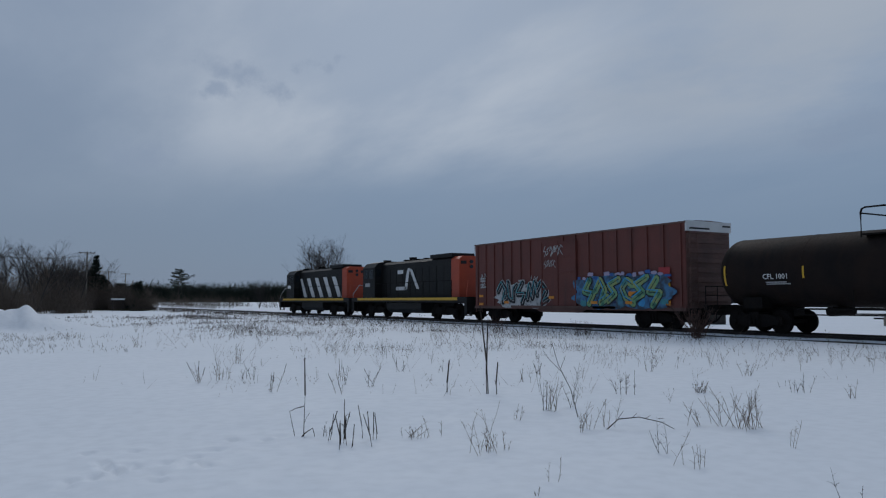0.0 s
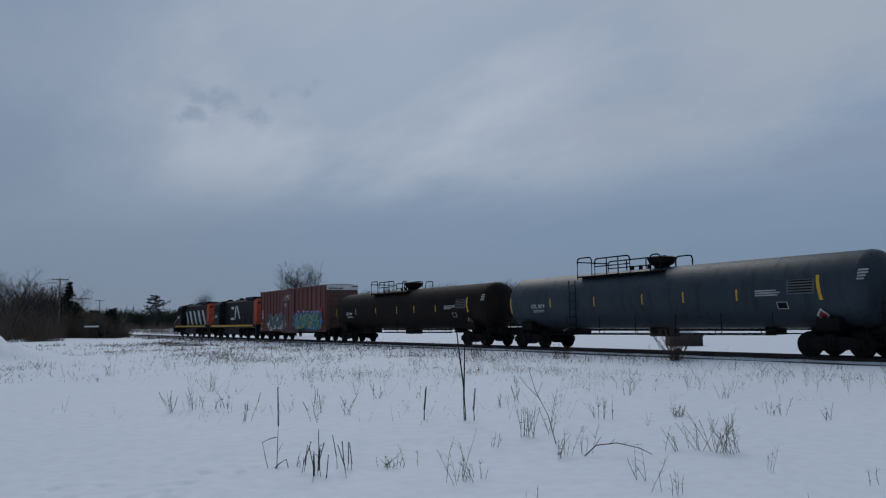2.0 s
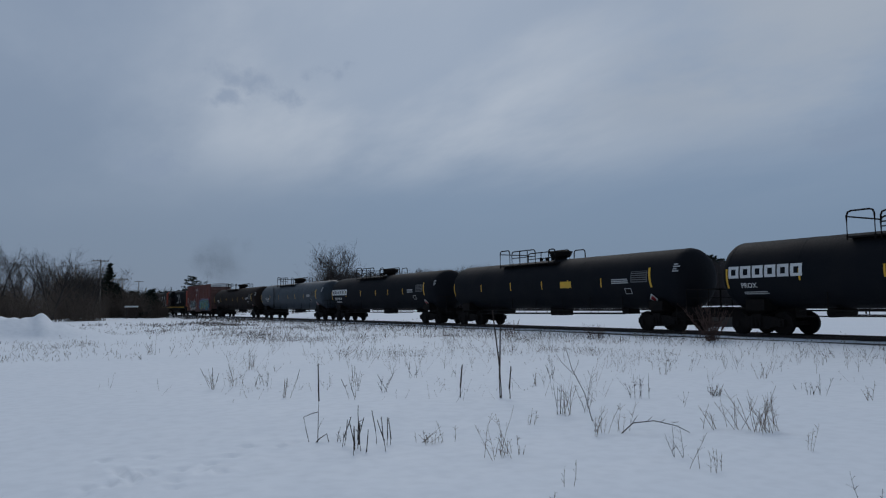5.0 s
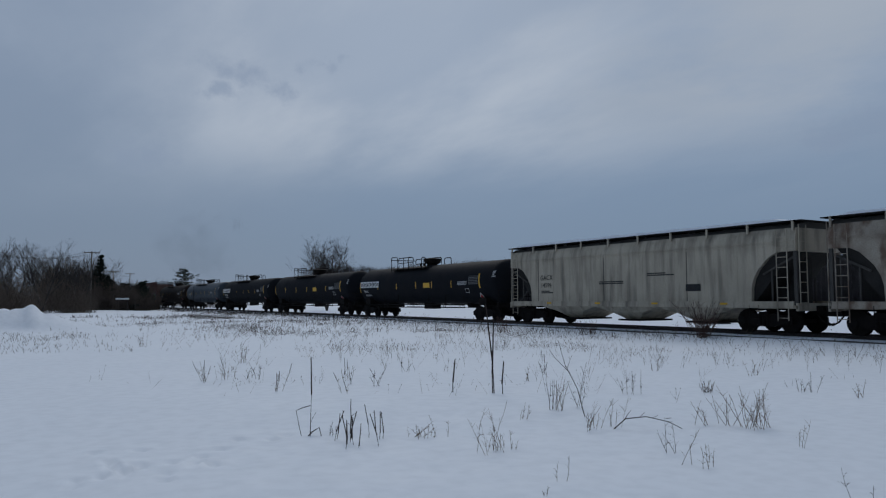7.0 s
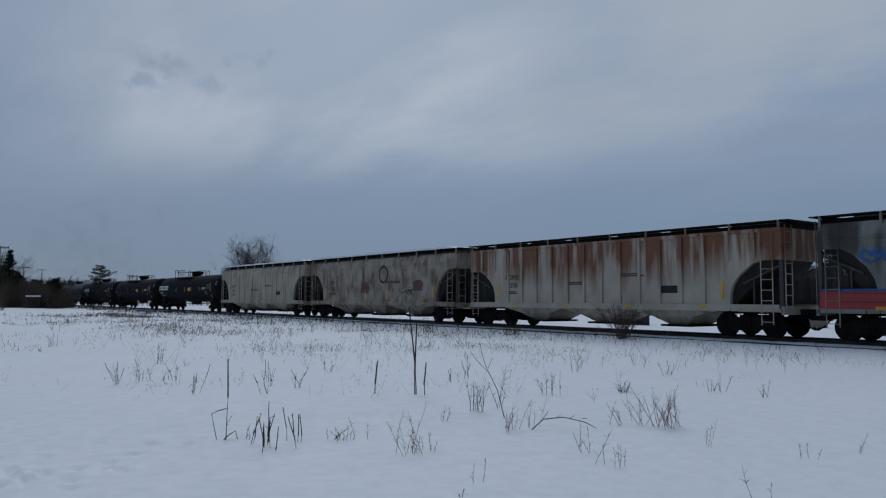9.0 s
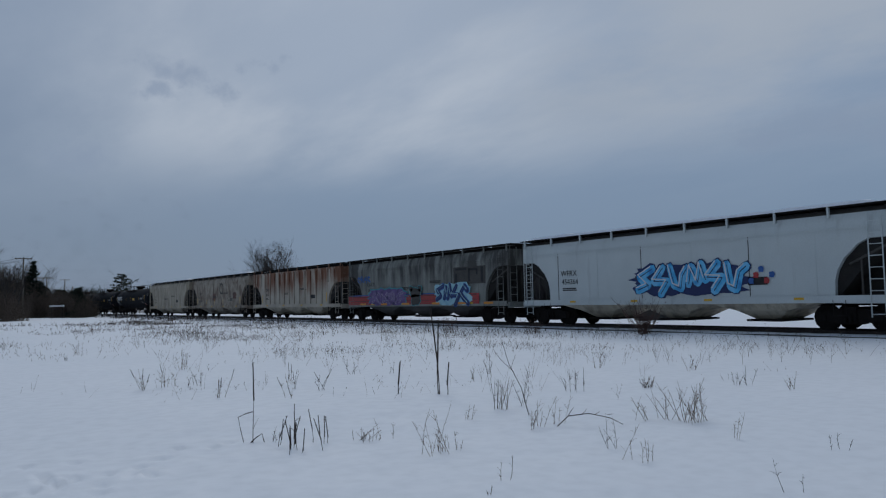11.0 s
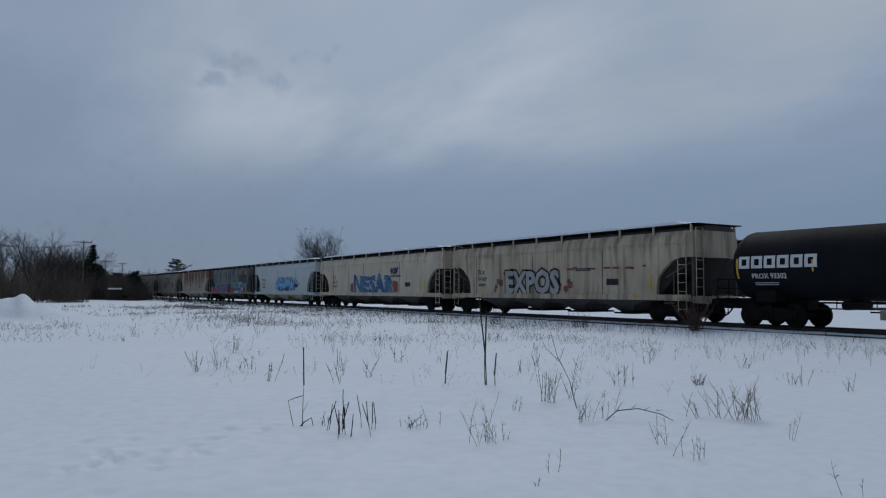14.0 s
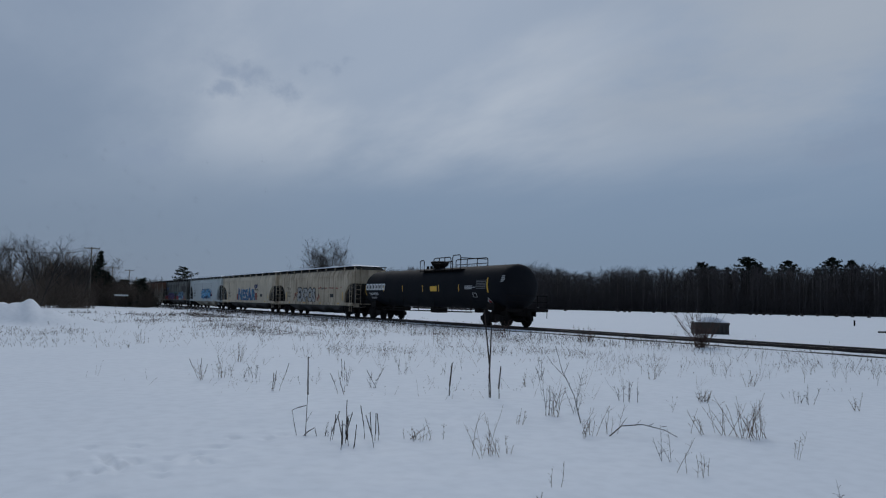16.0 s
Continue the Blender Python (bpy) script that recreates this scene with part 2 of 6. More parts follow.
def spray_mix(name, cols, scale):
    """Spray paint in several colours that fade into one another."""
    m = bpy.data.materials.new(name)
    m.use_nodes = True
    nt = m.node_tree
    b = nt.nodes["Principled BSDF"]
    b.inputs["Roughness"].default_value = 0.55
    n = nt.nodes.new("ShaderNodeTexNoise")
    n.inputs["Scale"].default_value, n.inputs["Detail"].default_value = scale, 3
    nt.links.new(nt.nodes.new("ShaderNodeTexCoord").outputs["Object"], n.inputs["Vector"])
    r = nt.nodes.new("ShaderNodeValToRGB")
    while len(r.color_ramp.elements) < len(cols):
        r.color_ramp.elements.new(0.5)
    for k, c in enumerate(cols):
        r.color_ramp.elements[k].position = 0.32 + 0.38 * k / (len(cols) - 1)
        r.color_ramp.elements[k].color = (*c, 1)
    nt.links.new(n.outputs["Fac"], r.inputs[0])
    nt.links.new(r.outputs[0], b.inputs["Base Color"])
    return m


FIELD_BLUE = spray_mix("blue_and_black_spray_paint", ((0.02, 0.06, 0.16), (0.05, 0.20, 0.38), (0.03, 0.04, 0.06), (0.06, 0.25, 0.36)), 1.6)
FILL_GREEN = spray_mix("green_and_yellow_spray_paint", ((0.03, 0.14, 0.10), (0.15, 0.36, 0.18), (0.30, 0.36, 0.11), (0.06, 0.25, 0.24)), 2.2)
FILL_SILVER = spray_mix("silver_and_black_spray_paint", ((0.04, 0.045, 0.05), (0.42, 0.43, 0.43), (0.52, 0.53, 0.53), (0.10, 0.12, 0.13)), 2.4)
FILL_PURPLE = spray_mix("purple_spray_paint_mix", ((0.03, 0.02, 0.08), (0.09, 0.045, 0.17), (0.15, 0.09, 0.25), (0.05, 0.03, 0.12)), 3.0)
FILL_NESAR = spray_mix("blue_and_teal_spray_paint", ((0.010, 0.035, 0.15), (0.02, 0.085, 0.26), (0.035, 0.20, 0.31), (0.012, 0.045, 0.18)), 1.5)
FILL_CYAN = spray_mix("sky_blue_spray_paint_mix", ((0.03, 0.22, 0.55), (0.06, 0.42, 0.74), (0.16, 0.52, 0.80), (0.04, 0.30, 0.62)), 2.0)
PALE_CYAN = spray_mix("pale_blue_spray_paint", ((0.20, 0.42, 0.50), (0.32, 0.55, 0.62), (0.16, 0.38, 0.52)), 1.5)
CONCRETE = material("dark_concrete", (0.09, 0.082, 0.075), (0.045, 0.042, 0.04), 0.9, scale=2, bump=0.5)


# ---- mesh tools ----
def box(bm, x0, x1, y0, y1, z0, z1):
    v = [bm.verts.new((x, y, z)) for x in (x0, x1) for y in (y0, y1) for z in (z0, z1)]
    for f in ((0, 1, 3, 2), (4, 6, 7, 5), (0, 4, 5, 1), (2, 3, 7, 6), (0, 2, 6, 4), (1, 5, 7, 3)):
        bm.faces.new([v[i] for i in f])
    return v


def prism(bm, poly, x0, x1):
    """A polygon of (y, z) drawn out from x0 to x1."""
    a = [bm.verts.new((x0, y, z)) for y, z in poly]
    b = [bm.verts.new((x1, y, z)) for y, z in poly]
    n = len(poly)
    bm.faces.new(a), bm.faces.new(b[::-1])
    for i in range(n):
        bm.faces.new((a[i], b[i], b[(i + 1) % n], a[(i + 1) % n]))


def loft(bm, rings, caps=True, closed=True):
    rows = [[bm.verts.new(p) for p in r] for r in rings]
    n = len(rows[0])
    for a, b in zip(rows, rows[1:]):
        for i in range(n if closed else n - 1):
            bm.faces.new((a[i], a[(i + 1) % n], b[(i + 1) % n], b[i]))
    if caps:
        bm.faces.new(rows[0][::-1]), bm.faces.new(rows[-1])


def tube(bm, pts, r0, r1=None, n=6):
    """A round bar through points, tapering from r0 to r1."""
    r1 = r0 if r1 is None else r1
    pts = [Vector(p) for p in pts]
    rings = []
    for i, p in enumerate(pts):
        d = (pts[min(i + 1, len(pts) - 1)] - pts[max(i - 1, 0)]).normalized()
        u = d.cross(Vector((0, 0, 1)))
        u = u.normalized() if u.length > 1e-3 else Vector((1, 0, 0))
        w = d.cross(u)
        r = r0 + (r1 - r0) * i / (len(pts) - 1)
        rings.append([p + r * (math.cos(a) * u + math.sin(a) * w) for a in (2 * math.pi * k / n for k in range(n))])
    loft(bm, rings)


def disc(bm, c, r, x0, x1, n=16):
    loft(bm, [[(x, c[1] + r * math.cos(2 * math.pi * k / n), c[2] + r * math.sin(2 * math.pi * k / n)) for k in range(n)] for x in (x0, x1)])


def mesh_of(name, bm, mat, smooth=False):
    bmesh.ops.recalc_face_normals(bm, faces=bm.faces[:])
    me = bpy.data.meshes.new(name)
    bm.to_mesh(me)
    bm.free()
    me.materials.append(mat)
    if smooth:
        me.shade_smooth()
        me.set_sharp_from_angle(angle=radians(40))
    return me


def part(name, bm, mat, parent, label="", smooth=False):
    ob = new(name, mesh_of(name, bm, mat, smooth))
    ob.parent = parent
    return tagged(ob, label)


def thing(name, label, category, group="", at=None):
    ob = new(name)
    ob.empty_display_size = 0.3
    if at is not None:
        ob.matrix_basis = at
    return tagged(ob, label, category, group)


def bm_box(*a):
    bm = bmesh.new()
    box(bm, *a)
    return bm


SIDE = Matrix(((0, 0, -1, 0), (-1, 0, 0, 0), (0, 1, 0, 0), (0, 0, 0, 1)))


def skin(tank):
    """Side surface x at height z: a flat side or a round tank (radius, axis height)."""
    if isinstance(tank, tuple):
        return lambda z: -math.sqrt(max(tank[0] ** 2 - (z - tank[1]) ** 2, 0.01))
    return lambda z: -tank


def lettering(name, words, y, z, height, mat, parent, side, lift=0.006, thick=0.0, wide=1.0, label="", wave=0.0):
    """Words painted on the camera side; y is where they begin, z their foot."""
    cu = bpy.data.curves.new(name, "FONT")
    cu.body, cu.size, cu.offset, cu.resolution_u = words, height * 1.38, thick, 2
    tmp = bpy.data.objects.new(name, cu)
    me = bpy.data.meshes.new_from_object(tmp)
    bpy.data.objects.remove(tmp)
    bpy.data.curves.remove(cu)
    f = skin(side)
    for v in me.vertices:
        u, q = v.co.x, v.co.y
        yy = y - (u + wave * math.sin(q * 5.5 + u * 0.9)) * wide + wave * 1.2 * q
        zz = z + q * (1 + wave * 1.6 * math.sin(u * 2.1 + 0.6)) + wave * math.sin(u * 4.3)
        v.co = (f(zz) - lift, yy, zz)
    me.materials.clear()
    me.materials.append(mat)
    ob = new(name, me)
    ob.parent = parent
    return tagged(ob, label)


def patch(name, y, z, w, h, mat, parent, side, lift=0.006, label="", skew=0.0):
    """A painted plate on the camera side, from its front lower corner."""
    bm = bmesh.new()
    f = skin(side)
    rows = [[bm.verts.new((f(z + h * k / 4) - lift, y - w * i / 2 - skew * k / 4, z + h * k / 4)) for i in range(3)] for k in range(5)]
    for a, b in zip(rows, rows[1:]):
        for i in range(2):
            bm.faces.new((a[i], b[i], b[i + 1], a[i + 1]))
    return part(name, bm, mat, parent, label)


def text_bars(y, z, w, rows, mat, parent, side, row_h=0.07, seed=0):
    """Unreadable small writing as plain bars."""
    rnd = random.Random(seed)
    for k in range(rows):
        ww = w * rnd.uniform(0.6, 1.0)
        patch("text_bar", y, z - k * row_h * 1.6, ww, row_h, mat, parent, side)


def blob_paint(name, y, z, w, h, mat, parent, side, lift, seed, lobes=7, label=""):
    """A spray-painted field with an uneven, lobed outline."""
    rnd = random.Random(seed)
    bm = bmesh.new()
    f = skin(side)
    n = 48
    ph = [rnd.uniform(0, 6.28) for _ in range(3)]
    ring = []
    for k in range(n):
        a = 2 * math.pi * k / n
        r = 1 + 0.07 * math.sin(lobes * a + ph[0]) + 0.05 * math.sin((lobes * 2 + 1) * a + ph[1]) + 0.04 * math.sin(17 * a + ph[2])
        cx, cz = math.cos(a), math.sin(a)
        sq = (abs(cx) ** 4 + abs(cz) ** 4) ** -0.25
        yy, zz = y - w / 2 - cx * sq * r * w / 2, z + h / 2 + cz * sq * r * h / 2
        ring.append(bm.verts.new((f(zz) - lift, yy, zz)))
    bm.faces.new(ring)
    return part(name, bm, mat, parent, label)


def wild_letters(y, z, w, h, n, fill, line, parent, side, seed, lift=0.012, edge=None, weight=1.0, shine=None):
    """Unreadable tag: swollen bent strokes with an edge and dark inner cuts, one mark after another."""
    rnd = random.Random(seed)
    f = skin(side)
    step = w / n
    last = None
    shapes = ([(-0.42, 0.25), (-0.2, 0.9), (0.0, 0.3), (0.2, 0.95), (0.42, 0.4)],
              [(-0.4, 0.15), (0.1, 0.35), (-0.35, 0.7), (0.4, 0.95)],
              [(0.4, 0.75), (0.0, 0.95), (-0.38, 0.6), (-0.1, 0.3), (0.42, 0.05)],
              [(-0.45, 0.55), (-0.1, 0.95), (0.3, 0.6), (-0.05, 0.1), (0.45, 0.3)],
              [(0.1, 0.98), (-0.4, 0.5), (0.35, 0.45), (-0.1, 0.02)],
              [(-0.4, 0.9), (-0.25, 0.2), (0.1, 0.1), (0.15, 0.6), (0.45, 0.8)])
    for k in range(n):
        c = y - step * (k + 0.5)
        base = rnd.choice([q for q in shapes if q is not last])
        last = base
        lean = rnd.uniform(-.12, .16)
        rise = rnd.uniform(-.06, .08) * h
        pts = [(c - (u + lean * (q - .5) + rnd.uniform(-.05, .05)) * step * 1.12, z + rise + (q + rnd.uniform(-.04, .04)) * h) for u, q in base]
        for mat, half, up, nm in ((line, 0.285 * weight, 0, "letter_edge"), (fill, 0.215 * weight, 0.005, "letter_fill"), (edge or line, 0.022, 0.010, "letter_cut"), (shine, 0.030, 0.014, "letter_highlight")):
            if mat is None:
                continue
            bm = bmesh.new()
            hw = half * min(step, h)
            for (y0, z0), (y1, z1) in zip(pts, pts[1:]):
                if mat is shine:
                    y0, y1, z0, z1 = y0 + .1 * h, y1 + .1 * h, z0 + .09 * h, z1 + .09 * h
                d = Vector((y1 - y0, z1 - z0)).normalized()
                nrm = Vector((-d.y, d.x)) * hw
                j0, j1 = rnd.uniform(.75, 1.15), rnd.uniform(.75, 1.15)
                e = d * hw
                q = [(y0 + nrm.x * j0, z0 + nrm.y * j0), (y0 - e.x * .8 + nrm.x * .5, z0 - e.y * .8 + nrm.y * .5), (y0 - e.x * .8 - nrm.x * .5, z0 - e.y * .8 - nrm.y * .5), (y0 - nrm.x * j0, z0 - nrm.y * j0),
                     (y1 - nrm.x * j1, z1 - nrm.y * j1), (y1 + e.x * .8 - nrm.x * .5, z1 + e.y * .8 - nrm.y * .5), (y1 + e.x * .8 + nrm.x * .5, z1 + e.y * .8 + nrm.y * .5), (y1 + nrm.x * j1, z1 + nrm.y * j1)]
                up += 0.0004
                bm.faces.new([bm.verts.new((f(b) - lift - up, a, b)) for a, b in q])
            part(nm, bm, mat, parent)


# ---- ground ----
def bank(x):
    """Low track bed: height above the field at distance from the track's middle."""
    d = abs(x - TRACK)
    k = min(max((d - 2.0) / 3.5, 0.0), 1.0)
    return 1 - k * k * (3 - 2 * k)


def ground_z(x, y):
    z = -0.36 + 0.22 * bank(x)
    near = math.exp(-(x * x + y * y) / 3600)
    z += near * (0.05 * noise.noise((x * 0.22, y * 0.22, 0)) + 0.003 * noise.noise((x * 1.3, y * 1.3, 3)))
    d = abs(x - TRACK)
    if d < 1.5:
        z = -0.105 + 0.02 * noise.noise((x * 3, y * 1.2, 5))
    # ploughed snow pile beside the road
    for cx, cy, h, s in ((1.75, 46.0, 0.85, 0.95), (0.4, 46.3, 0.95, 1.5), (-1.6, 46.6, 0.95, 1.8), (-4.8, 47, 1.0, 2.6), (3.0, 46.2, 0.55, 1.4), (4.6, 46.0, 0.16, 1.6)):
        q = ((x - cx) / s) ** 2 + ((y - cy) / (s * 1.1)) ** 2
        if q < 6:
            z += h * (0.55 * math.exp(-q) + 0.62 * math.exp(-1.6 * math.sqrt(q + 0.01))) * (1 + 0.22 * noise.noise((x * 1.6, y * 1.6, 9)))
    # trodden prints in the near snow
    if abs(x) < 5 and 3 < y < 11:
        for fx, fy in PRINTS:
            q = ((x - fx) / 0.075) ** 2 + ((y - fy) / 0.15) ** 2
            if q < 9:
                z += 0.045 * (q - 0.9) * math.exp(-q)
    return z


_r = random.Random(5)
PRINTS = [(0.55 + 0.22 * k + _r.uniform(-.12, .12), 7.2 + 0.17 * k + _r.uniform(-.25, .25)) for k in range(12)] + [(_r.gauss(1.15, .35), _r.gauss(7.7, .5)) for _ in range(16)]


def graded(lo, hi, step, reach, grow=1.12):
    mid = list(np.arange(lo, hi + step / 2, step))
    a, s = [hi], step
    while a[-1] < reach:
        s *= grow
        a.append(a[-1] + s)
    b, s = [lo], step
    while b[-1] > -reach:
        s *= grow
        b.append(b[-1] - s)
    return b[:0:-1] + mid + a[1:]


def make_ground():
    xs, ys = graded(-2.5, 4.5, 0.07, 4000, 1.05), graded(5, 10.5, 0.07, 4000, 1.035)
    bed = list(np.arange(TRACK - 6.5, TRACK + 6.6, 0.25))
    xs = sorted([x for x in xs if abs(x - TRACK) > 6.7] + bed)
    # even rows over the track bed and snow pile
    verts = [(x, y, ground_z(x, y)) for y in ys for x in xs]
    n = len(xs)
    faces = [(j * n + i, j * n + i + 1, (j + 1) * n + i + 1, (j + 1) * n + i) for j in range(len(ys) - 1) for i in range(n - 1)]
    me = bpy.data.meshes.new("ground")
    me.from_pydata(verts, [], faces)
    me.materials.append(SNOW)
    me.shade_smooth()
    tagged(new("ground", me), "snow-covered field with low drifts and footprints", "snow field", kind="structure")


make_ground()


def make_track():
    y0, y1 = -260, 900
    bm = bmesh.new()
    # strips of bare ballast at the edges of the bed
    for a, b, z in ((-2.30, -2.12, -0.118), (-0.98, -0.80, -0.118), (0.80, 1.2, -0.118)):
        prev = None
        for k in range(0, 581):
            y = y0 + (y1 - y0) * k / 580
            w = 0.10 * noise.noise((y * 0.25, a * 3, 1))
            g = 0.02 * noise.noise((y * 0.6, a, 4))
            row = [bm.verts.new((TRACK + a - w, y, z - 0.05)), bm.verts.new((TRACK + (a + b) / 2, y, z + 0.015 + g)), bm.verts.new((TRACK + b + w * 0.5, y, z - 0.05))]
            if prev:
                for i in range(2):
                    bm.faces.new((prev[i], prev[i + 1], row[i + 1], row[i]))
            prev = row
    ob = new("track_bed", mesh_of("track_bed", bm, BALLAST, True))
    tagged(ob, "dark ballast showing through snow along the track", "track bed", kind="structure")
    prof = [(-0.070, -0.155), (0.070, -0.155), (0.070, -0.140), (0.014, -0.120), (0.012, -0.045), (0.036, -0.035), (0.036, -0.004), (0.028, 0.0), (-0.028, 0.0), (-0.036, -0.004), (-0.036, -0.035), (-0.012, -0.045), (-0.014, -0.120), (-0.070, -0.140)]
    track = thing("railway_track", "straight single railway track half buried in snow", "railway track", at=pose(TRACK, 0, 0))
    track["kind"] = "structure"
    for s in (-0.7525, 0.7525):
        bm = bmesh.new()
        loft(bm, [[(s + a, y, z) for a, z in prof] for y in (y0, y1)])
        part("rail", bm, RAIL, track, "dark rusty steel rail")
    me = mesh_of("tie", bm_box(-1.3, 1.3, -0.11, 0.11, -0.30, -0.142), TIE)
    for k in range(300):
        ob = new("tie", me)
        ob.parent = track
        ob.location = (0, -40 + k * 0.53, _r.uniform(-0.006, 0.004))


make_track()


# ---- woods, trees and brush ----
def limb(bm, p, d, length, r, depth, rnd, n=4, droop=0.0, twigs=3):
    pts, q = [p], p.copy()
    dd = d.copy()
    for _ in range(3):
        dd = (dd + Vector((rnd.uniform(-.22, .22), rnd.uniform(-.22, .22), rnd.uniform(-.08, .2) - droop))).normalized()
        q = q + dd * length / 3
        pts.append(q)
    tube(bm, pts, r, r * 0.45, n)
    if depth > 0:
        for k in range(twigs + (depth > 1)):
            t = rnd.uniform(0.3, 1.0)
            i = min(int(t * 3), 2)
            b = pts[i].lerp(pts[i + 1], t * 3 - i)
            nd = (dd + Vector((rnd.uniform(-1, 1), rnd.uniform(-1, 1), rnd.uniform(-.1, .8)))).normalized()
            limb(bm, b, nd, length * rnd.uniform(.45, .7), r * 0.5, depth - 1, rnd, 3, droop, twigs)


def bare_tree(name, x, y, h, spread, label, seed, stems=1, depth=3, first=0.2, limbs=12, thick=0.02, mat=TWIG):
    rnd = random.Random(seed)
    t = thing(name, label, "tree", at=pose(x, y, ground_z(x, y) - 0.1))
    bt, bc = bmesh.new(), bmesh.new()
    for s in range(stems):
        lean = Vector((rnd.uniform(-.12, .12), rnd.uniform(-.12, .12), 1)).normalized()
        if stems > 1:
            a = 6.28 * s / stems
            lean = Vector((0.28 * math.cos(a), 0.28 * math.sin(a), 1)).normalized()
        pts = [Vector((0, 0, 0)) + lean * h * 0.85 * k / 4 + Vector((rnd.uniform(-.1, .1), rnd.uniform(-.1, .1), 0)) * h * 0.1 * (k > 0) for k in range(5)]
        tube(bt, pts, h * thick, h * thick * 0.22, 6)
        for k in range(limbs):
            f = first + (0.98 - first) * (k + rnd.random()) / limbs
            i = min(int(f * 4), 3)
            p = pts[i].lerp(pts[i + 1], f * 4 - i)
            a = rnd.uniform(0, 6.28)
            d = Vector((math.cos(a), math.sin(a), rnd.uniform(.5, 1.4))).normalized()
            limb(bc, p, d, spread * (1.05 - f * 0.6) * rnd.uniform(.7, 1.1), h * thick * 0.42 * (1.1 - f * .7), depth, rnd)
    part("trunk", bt, BARK, t)
    part("crown", bc, mat, t, "bare leafless branches")
    return t


def pine(name, x, y, h, w, label, seed, bare=0.35, group="", flat=False):
    """A conifer with ragged boughs of needle tufts; flat: broad level boughs and an open, uneven crown."""
    rnd = random.Random(seed)
    t = thing(name, label, "tree", group, at=pose(x, y, ground_z(x, y) - 0.1))
    bt, bc = bmesh.new(), bmesh.new()
    tube(bt, [(0, 0, 0), (rnd.uniform(-.3, .3), 0, h * 0.5), (0, 0, h * 0.97)], h * 0.018, h * 0.005, 6)
    tiers = 13 if flat else 15
    for k in range(tiers):
        f = bare + (1 - bare) * (k + rnd.uniform(0, .6)) / tiers
        u = (f - bare) / (1 - bare)
        if flat:
            reach = w * (0.55 + 0.9 * math.sin(math.pi * min(u * 0.75 + 0.18, 1))) * rnd.uniform(.55, 1.0) * (1.15 - 0.75 * max(0, u - .55) / .45)
        else:
            reach = w * (1.02 - u ** 1.4) * rnd.uniform(.55, 1.1) + 0.25
        for a in range(6):
            if rnd.random() < (0.28 if flat else 0.15):
                continue
            an = a * 1.05 + rnd.uniform(-.5, .5)
            rr = reach * rnd.uniform(.6, 1.1)
            fz = min(f + rnd.uniform(-.6, .6) * (1 - bare) / tiers, .97) * h
            d = Vector((math.cos(an), math.sin(an), rnd.uniform(.02, .34) if flat else 0.16))
            tube(bt, [(0, 0, fz), tuple(Vector((0, 0, fz)) + d * rr)], h * 0.004, h * 0.0015, 3)
            for q in range(8):
                c = Vector((0, 0, fz)) + d * rr * (0.25 + 0.75 * q / 7) + Vector((rnd.uniform(-.3, .3), rnd.uniform(-.3, .3), rnd.uniform(-.10, .22))) * rr * 0.42
                for _ in range(6):
                    e = Vector((rnd.uniform(-1, 1), rnd.uniform(-1, 1), rnd.uniform(-.2, .8))).normalized() * max(h * 0.034, .30) * rnd.uniform(.7, 1.5)
                    v = e.cross(Vector((rnd.uniform(-1, 1), rnd.uniform(-1, 1), rnd.uniform(-1, 1)))).normalized() * max(h * 0.012, .11)
                    bc.faces.new([bc.verts.new(c + g) for g in (-e * .4 - v, e, -e * .4 + v)])
    part("trunk", bt, BARK, t)
    part("crown", bc, NEEDLE, t, "ragged dark green needle boughs")
    return t


